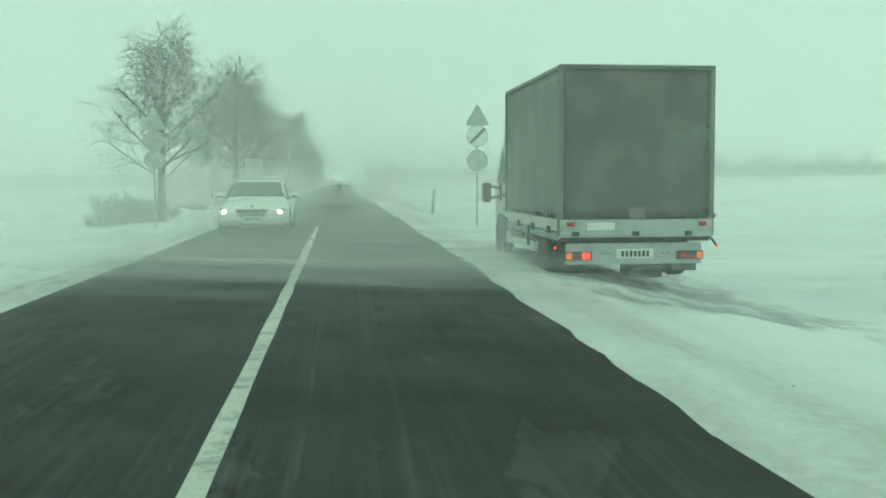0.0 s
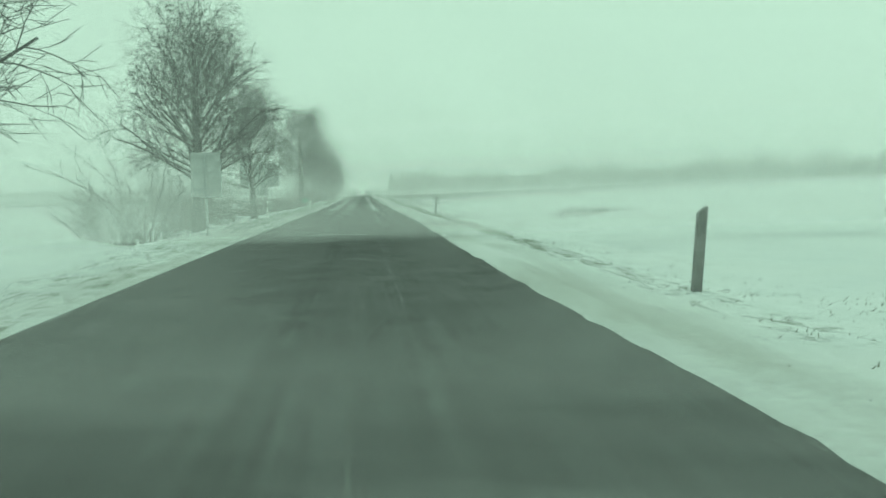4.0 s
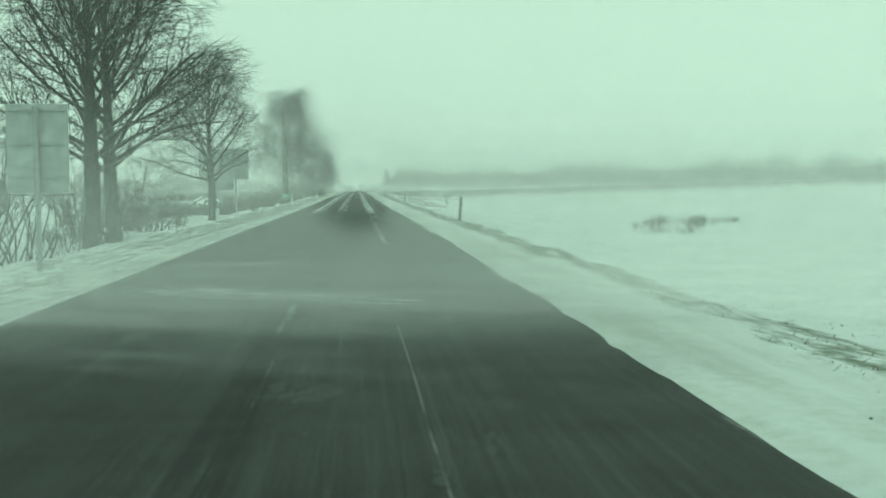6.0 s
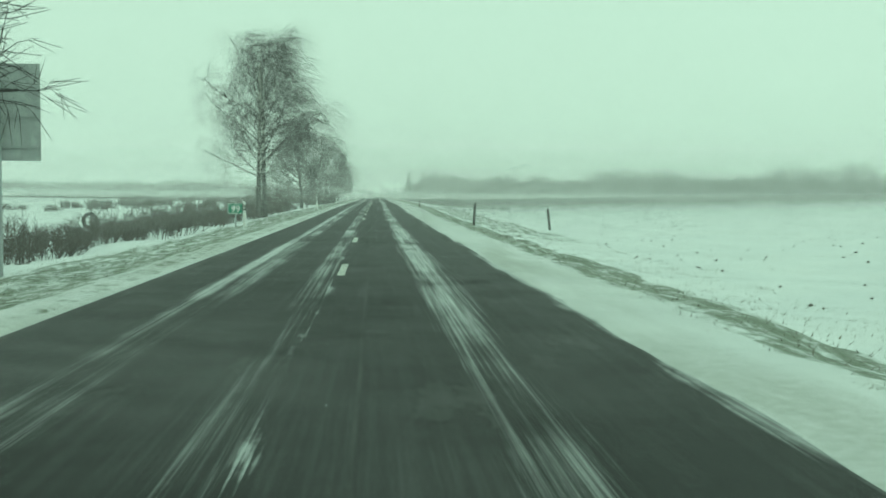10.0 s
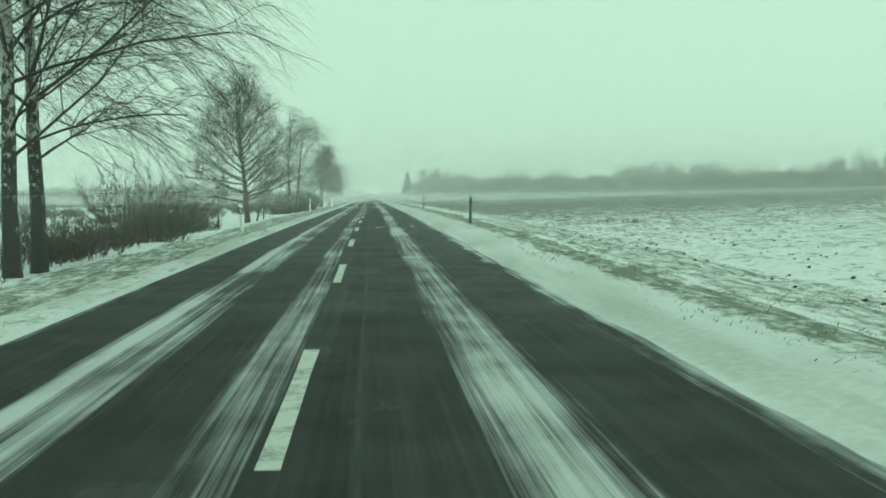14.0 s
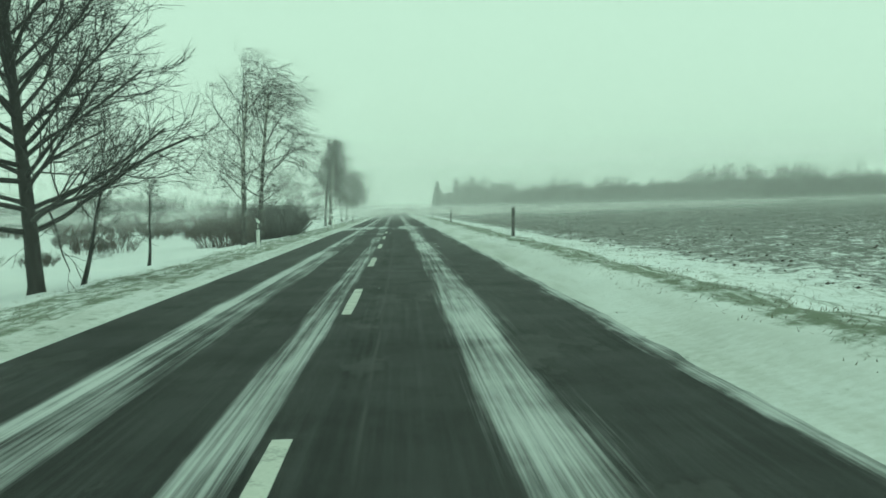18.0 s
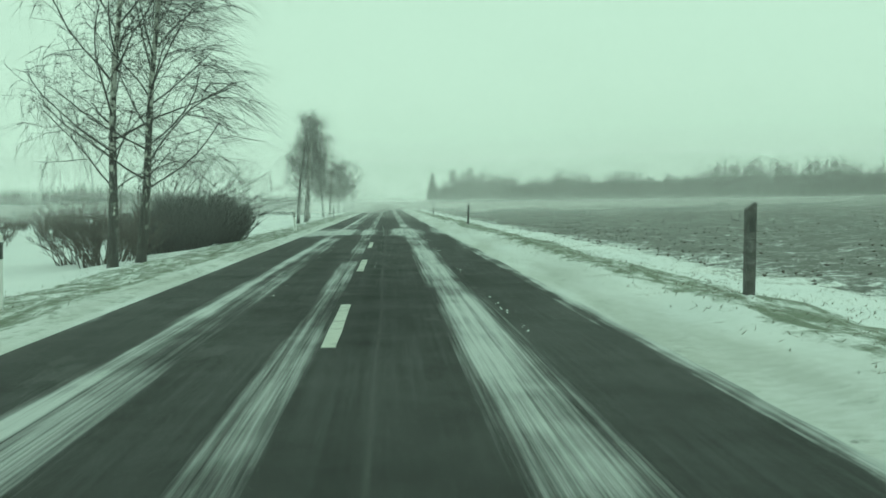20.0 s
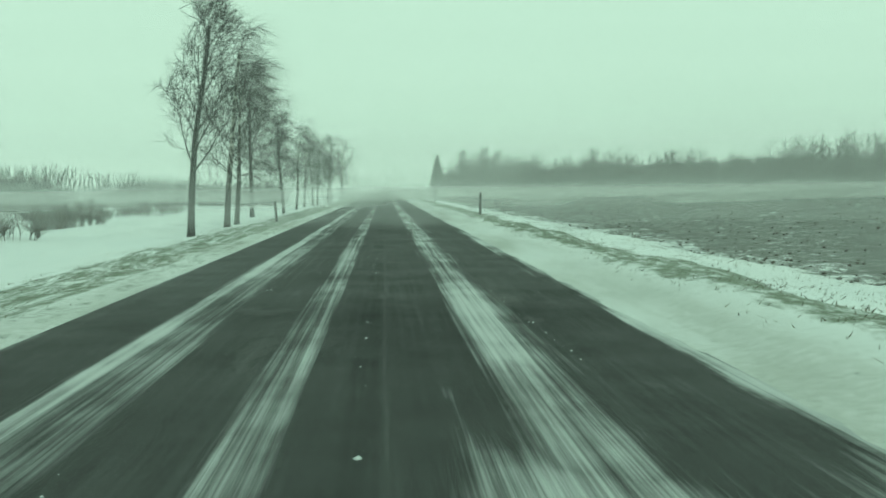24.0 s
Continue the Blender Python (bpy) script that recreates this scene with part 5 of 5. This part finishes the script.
# ---- oncoming car ----
def build_car(x, y, z):
    root = thing("estate_car", pose(x, y, z, 0, 0, 180), "white estate car with lit headlamps on the oncoming lane", "car")
    root.scale = (.94, .95, .87)
    # body length along local y, nose at +y
    def ring(w, zb, zs, zt, tuck=.10):
        return mirror_ring([(w - .14, zb), (w - .02, zb + .10), (w, zs), (w - .02, zs + (zt - zs) * .55), (w - tuck - .06, zt)])
    s = [(-4.86, ring(.70, .36, .62, .92)), (-4.78, ring(.84, .26, .62, .98)), (-4.3, ring(.91, .22, .62, 1.02)), (-3.2, ring(.925, .20, .62, 1.00)), (-1.9, ring(.925, .20, .60, .97)),
         (-1.35, ring(.92, .20, .58, .95)), (-.8, ring(.915, .20, .56, .88)), (-.30, ring(.89, .20, .52, .80)), (-.08, ring(.80, .24, .48, .70)), (0, ring(.66, .30, .44, .60))]
    body = part("car_body", loft_bm(s), WHITE_CAR, root, "white painted body", True)
    def cabin(w0, w1, z0, z1):
        return mirror_ring([(w0, z0), (w1 + .02, z1 - .10), (w1 - .10, z1)])
    g = [(-4.74, cabin(.74, .66, .92, 1.00)), (-4.35, cabin(.82, .64, .94, 1.36)), (-3.6, cabin(.86, .66, .94, 1.47)), (-2.6, cabin(.87, .67, .93, 1.49)), (-2.15, cabin(.87, .66, .93, 1.45)), (-1.35, cabin(.82, .72, .90, .965))]
    cabin_o = part("cabin", loft_bm(g), WHITE_CAR, body, "white roof and pillars", True)
    def pane(name, pts, push, label):
        o = Vector(push)
        p = [Vector(q) + o * .012 for q in pts]
        k = len(p)
        q = p + [Vector(v) - o * .012 for v in pts]
        faces = [tuple(range(k)), tuple(range(2 * k - 1, k - 1, -1))] + [(i, i + k, (i + 1) % k + k, (i + 1) % k) for i in range(k)]
        return mesh_ob(name, q, faces, GLASS, cabin_o, label)
    pane("windscreen", ((-.74, -1.44, 1.035), (.74, -1.44, 1.035), (.60, -2.08, 1.43), (-.60, -2.08, 1.43)), (0, 1.0, 1.4), "dark sloping windscreen")
    pane("rear_window", ((-.62, -4.68, 1.05), (.62, -4.68, 1.05), (.56, -4.38, 1.33), (-.56, -4.38, 1.33)), (0, -.9, .5), "")
    for sx in (-1, 1):
        pane("side_window", ((sx * .845, -1.75, .985), (sx * .865, -2.62, .985), (sx * .70, -2.58, 1.38), (sx * .715, -2.10, 1.34)), (sx * 1.6, 0, .4), "dark side window")
        pane("side_window", ((sx * .865, -2.70, .985), (sx * .865, -3.45, .985), (sx * .70, -3.40, 1.38), (sx * .70, -2.66, 1.39)), (sx * 1.6, 0, .4), "dark side window")
        pane("side_window", ((sx * .86, -3.54, .99), (sx * .83, -4.30, 1.01), (sx * .70, -4.10, 1.30), (sx * .70, -3.48, 1.37)), (sx * 1.6, 0, .4), "dark side window")
        part("roof_rail", tube_bm((sx * .60, -2.3, 1.51), (sx * .58, -4.1, 1.49), .018, .018, 8), CHROME, cabin_o)
        m = part("wing_mirror", box_bm(sx * 1.0 - .11, -1.86, .95, sx * 1.0 + .11, -1.66, 1.12, .05), WHITE_CAR, body, "white wing mirror")
        part("mirror_strip", box_bm(sx * 1.0 - .10, -1.655, .99, sx * 1.0 + .10, -1.645, 1.03, .004), BLACK_PLASTIC, m)
        part("mirror_arm", tube_bm((sx * .84, -1.76, .97), (sx * .95, -1.76, .99), .03, .03, 8), BLACK_PLASTIC, m)
        lamp = part("headlamp", loft_bm([(-.42, mirror_ring([(.10, .62), (.12, .75)])), (-.15, mirror_ring([(.15, .55), (.15, .70)])), (-.055, mirror_ring([(.10, .56), (.10, .64)]))]), GLASS, body, "clear headlamp housing", True)
        lamp.location.x = sx * .66
        part("lit_bulb", lathe_y([(-.06, .06), (-.03, .052), (-.02, .02)]), HEADLAMP, lamp, "glowing headlamp").location = (sx * .05, 0, .62)
        part("fog_lamp", box_bm(sx * .62 - .1, -.16, .34, sx * .62 + .1, -.05, .42, .02), BLACK_PLASTIC, body)
        part("day_lamp", box_bm(sx * .62 - .10, -.055, .36, sx * .62 + .10, -.04, .385, .004), REFLECTOR, body)
        for py in (-.92, -3.79):
            arch = part("wheel_arch", lathe_x([(-.02, .38), (.012, .38), (.012, .30), (-.02, .30)], 28), BLACK_PLASTIC, body)
            arch.location = (sx * .905, py, .335)
            wheel(root, sx * .82, py, .325, .325, .22, sx)
        part("door_handle", box_bm(sx * .93 - .02, -2.62, .83, sx * .93 + .02, -2.44, .86, .008), CHROME, body)
        part("door_handle", box_bm(sx * .93 - .02, -3.50, .83, sx * .93 + .02, -3.32, .86, .008), CHROME, body)
    grille = part("grille", loft_bm([(-.12, mirror_ring([(.36, .48), (.42, .70)])), (.0, mirror_ring([(.33, .49), (.39, .68)]))]), BLACK_PLASTIC, body, "dark slatted grille")
    for i in range(4):
        zz = .52 + i * .045
        part("slat", box_bm(-.34, -.01, zz, .34, .012, zz + .014, .003), CHROME, grille)
    part("bonnet_emblem", lathe_y([(0, .045), (.012, .045)]), CHROME, body, "plain round emblem").location = (0, -.10, .78)
    part("lower_grille", box_bm(-.55, -.10, .27, .55, -.03, .36, .02), BLACK_PLASTIC, body)
    plate = part("number_plate", box_bm(-.26, -.02, .37, .26, .015, .48, .006), SIGN_WHITE, body, "white number plate with blank bars")
    for i in range(6):
        part("mark", box_bm(-.2 + i * .066, .014, .395, -.16 + i * .066, .018, .455), SIGN_BLACK, plate)
    return root


def lathe_y(profile, k=18):
    bm = bmesh.new()
    rings = [[bm.verts.new((r * math.cos(2 * math.pi * i / k), yy, r * math.sin(2 * math.pi * i / k))) for i in range(k)] for yy, r in profile]
    for a, b in zip(rings, rings[1:]):
        for i in range(k):
            bm.faces.new((a[i], a[(i + 1) % k], b[(i + 1) % k], b[i]))
    bm.faces.new(rings[0])
    bm.faces.new(rings[-1][::-1])
    bmesh.ops.recalc_face_normals(bm, faces=bm.faces)
    return bm


build_car(-1.46, 19.0, float(rz(22)) + .015)


# ---- snow lumps, clods and grass ----
def lumps(name, places, material, label, category, seed):
    """Many small uneven clods as one mesh: each row is x, y, z, radius."""
    rng = np.random.RandomState(seed)
    base = np.array([(1, 0, 0), (0, 1, 0), (-1, 0, 0), (0, -1, 0), (.3, .2, .8), (.0, .0, -.5)])
    tri = np.array([(0, 1, 4), (1, 2, 4), (2, 3, 4), (3, 0, 4), (1, 0, 5), (2, 1, 5), (3, 2, 5), (0, 3, 5)])
    p = np.asarray(places)
    jit = base[None] * rng.uniform(.6, 1.3, (len(p), 6, 1)) * p[:, None, 3:4] * np.array([1, 1.2, .75])
    co = (p[:, None, :3] + jit).reshape(-1, 3)
    faces = (np.arange(len(p))[:, None, None] * 6 + tri[None]).reshape(-1, 3)
    return tagged(grid_ob(name, co, faces, None, material), label, category, kind="stuff")


rn = np.random.RandomState(31)
y = np.concatenate([rn.uniform(70, 300, 300), rn.uniform(195, 245, 700), rn.uniform(195, 245, 500)])
u = np.concatenate([.22 + rn.normal(0, .05, 300), 1.80 + rn.normal(0, .03, 700), -1.02 + rn.normal(0, .03, 500)])
keep = (vnoise(u * 3 + 20, y * .5) > .5) | (np.abs(u - .22) < .3)
y, u = y[keep], u[keep]
u = u + .10 * (vnoise(y * .35, y * 0 + 3) - .5)
lumps("snow_crumbs", np.stack([rx(y) + u, y, rz(y) + .018 - .012 * np.abs(u), .006 + .022 * rn.rand(len(y)) ** 3], 1), SNOW_LUMP, "crumbs of packed snow along the road joint", "snow", 1)
for cy, cu, ly in ((159.6, -.05, .25), (159.7, .75, .3), (160.4, 1.0, .25), (161.0, 2.1, 1.2), (226.8, 1.9, 1.0), (229.5, .2, .9)):
    y = cy + rn.normal(0, ly * .35, 26)
    u = cu + rn.normal(0, .07, 26)
    lumps("slush", np.stack([rx(y) + u, y, rz(y) + .02 - .012 * np.abs(u), .006 + .034 * rn.rand(26) ** 3], 1), SNOW_LUMP, "patch of slush and ice crumbs in a worn hollow", "snow", int(cy))
y = rn.uniform(204, 250, 90)
u = .25 + rn.normal(0, .04, 90)
lumps("ice_lumps", np.stack([rx(y) + u, y, rz(y) + .022, .007 + .022 * rn.rand(90) ** 2], 1), SNOW_LUMP, "lumps of packed ice left along the road joint", "ice", 5)
y = rn.uniform(-5, 300, 260)
u = np.where(rn.rand(260) < .6, rn.uniform(3.0, 4.0, 260), rn.uniform(-3.6, -2.9, 260))
x = rx(y) + u
lumps("dirt_clods", np.stack([x, y, lift(x, y) + .01, rn.uniform(.006, .015, 260)], 1), SOIL, "small dirty clods on the snowy shoulder", "soil", 2)
y = 60 + 260 * rn.rand(9000) ** .8
x = rx(y) + 7.2 + 34 * rn.rand(9000) ** 1.6
keep = rn.rand(9000) < np.interp(y, [60, 170, 220], [.12, .45, 1])
x, y = x[keep], y[keep]
lumps("ploughed_clods", np.stack([x, y, lift(x, y) + .02, rn.uniform(.02, .06, len(x))], 1), SOIL, "frozen ploughed clods showing through the snow", "soil", 3)


def grass(count, seed):
    r = np.random.RandomState(seed)
    y = r.uniform(5, 300, count)
    right = r.rand(count) < .62
    u = np.where(right, 3.7 + 4.2 * r.rand(count) ** 1.3, -3.3 - 3.4 * r.rand(count))
    x = rx(y) + u
    keep = (r.rand(count) < np.interp(y, [0, 60, 150], [.10, .18, .32])) & ((y < 5) | (y > 16) | ~right)
    x, y = x[keep], y[keep]
    z = lift(x, y)
    blades = 5
    n = len(x)
    px = np.repeat(x, blades) + r.normal(0, .16, n * blades)
    py = np.repeat(y, blades) + r.normal(0, .12, n * blades)
    pz = np.repeat(z, blades) - .01
    h = r.uniform(.012, .05, n * blades)
    a = r.uniform(0, 6.28, n * blades)
    w = .007
    tip = np.stack([px + .6 * h + r.normal(0, .03, n * blades), py + r.normal(0, .04, n * blades), pz + h], 1)
    b0 = np.stack([px - w * np.cos(a), py - w * np.sin(a), pz], 1)
    b1 = np.stack([px + w * np.cos(a), py + w * np.sin(a), pz], 1)
    co = np.stack([b0, b1, tip], 1).reshape(-1, 3)
    faces = np.arange(len(co)).reshape(-1, 3)
    return tagged(grid_ob("grass", co, faces, None, DRY_GRASS), "flattened frosted grass on the banks", "grass", kind="stuff")


grass(60000, 8)


# ---- snow in the wind ----
def snow_veil(y, high, low, reach=400.0):
    """One thin sheet of driven snow across the road and fields, open round the driving lane."""
    cx, zr = float(rx(y)), float(rz(y))
    ang = np.linspace(0, 2 * np.pi, 25)[:-1]
    hole = .24 if y < 235 else .002
    inner = np.stack([.56 + hole * np.cos(ang), 1.25 + hole * np.sin(ang)], 1)
    rings = [inner]
    for r in (.6, 1.1, 2.0, 4.0, 9.0, 22.0, 60.0, 140.0):
        rings.append(np.stack([.56 + r * np.cos(ang), np.clip(1.25 + r * np.sin(ang), -1.2, 15.0)], 1))
    pts = np.concatenate(rings)
    pts[:, 0] = np.minimum(pts[:, 0], reach)
    k = len(ang)
    faces = []
    for a in range(len(rings) - 1):
        for i in range(k):
            faces.append((a * k + i, a * k + (i + 1) % k, (a + 1) * k + (i + 1) % k, (a + 1) * k + i))
    co = np.stack([pts[:, 0] + cx, np.full(len(pts), y), pts[:, 1] + zr], 1)
    ob = grid_ob("blowing_snow", co, np.array(faces), pts, VEIL)
    ob.color = (high, low, 1 if y > 235 else 0, 1)
    return tagged(ob, "thin veil of snow blown across the road", "blowing snow", "veils of blowing snow", "stuff")


def skim_sheet(height, share):
    """One layer of snow skimming over the road and fields at that height."""
    us = np.concatenate([np.arange(-60, -12, 6.0), np.arange(-12, 14, 2.0), np.arange(14, 101, 6.0)])
    ys = np.arange(-20, 331, 3.0)
    gu, gy = np.meshgrid(us, ys)
    wx = gu + rx(gy)
    fl = np.interp(gu, [4, 10, 70, 130], [0, 0, 1.25, 2.2])
    co = np.stack([wx, gy, rz(gy) + .02 + fl + height * (1 + .12 * np.sin(gy * .31 + gu * .2 + height * 20))], -1).reshape(-1, 3)
    nx, ny = len(us), len(ys)
    idx = np.arange(nx * ny).reshape(ny, nx)
    faces = np.stack([idx[:-1, :-1], idx[:-1, 1:], idx[1:, 1:], idx[1:, :-1]], -1).reshape(-1, 4)
    ob = grid_ob("skimming_snow", co, faces, np.stack([gu, gy], -1).reshape(-1, 2), SKIM)
    ob.color = (share, 0, 0, 1)
    return tagged(ob, "wisps of snow skimming low across the road", "blowing snow", "veils of blowing snow", "stuff")


for height, share in ((.06, 1.0), (.15, .9), (.28, .75), (.45, .5)):
    skim_sheet(height, share)
VEILS = [-0.2, 4.0, 7.8, 15.0, 18.6, 25.2, 28.5, 33.0, 36.0, 41.6, 44.0, 48.2, 52.4, 56.6, 60.8, 65.0, 71.1, 73.4, 77.6, 82.0, 86.0, 90.2, 94.4, 98.6, 104.0, 107.5, 110.8, 115.0, 119.0, 132.0, 146.0, 160.0, 174.0, 188.0, 202.0, 216.0, 231.7, 240.0, 262.0, 292.0, 332.0, 382.0, 445.0]
for y in VEILS:
    gap = np.interp(y, [-2, 20, 26, 42, 100, 120, 130, 230, 240, 300, 450], [3.0, 3.4, 3.6, 4.0, 4.4, 4.4, 14, 14, 20, 38, 60])
    high = gap * np.interp(y, [0, 8, 14, 21, 31, 36, 50, 95, 150, 230, 330, 450], [.018, .018, .026, .022, .011, .0058, .0048, .0036, .0032, .0022, .0030, .0024])
    low = gap * np.interp(y, [-2, 6, 12, 20, 28, 33, 47, 50, 55, 62, 90, 105, 120, 150, 235, 262, 300, 450], [.002, .006, .026, .045, .040, .003, .003, .008, .008, .0045, .0045, .006, .0025, .002, .0015, .008, .010, .010])
    snow_veil(y, float(min(high, .4)), float(min(low, .5)))
# dense low gusts: one that the parked truck stops, one that fills the road
for y, low in ((5.6, .06), (6.4, .09), (7.1, .12), (7.7, .15)):
    snow_veil(y, 0.0, low, 2.9)
for y, low in ((45.9, .05), (46.9, .10), (47.6, .15), (48.2, .19), (48.7, .22)):
    snow_veil(y, 0.0, low)
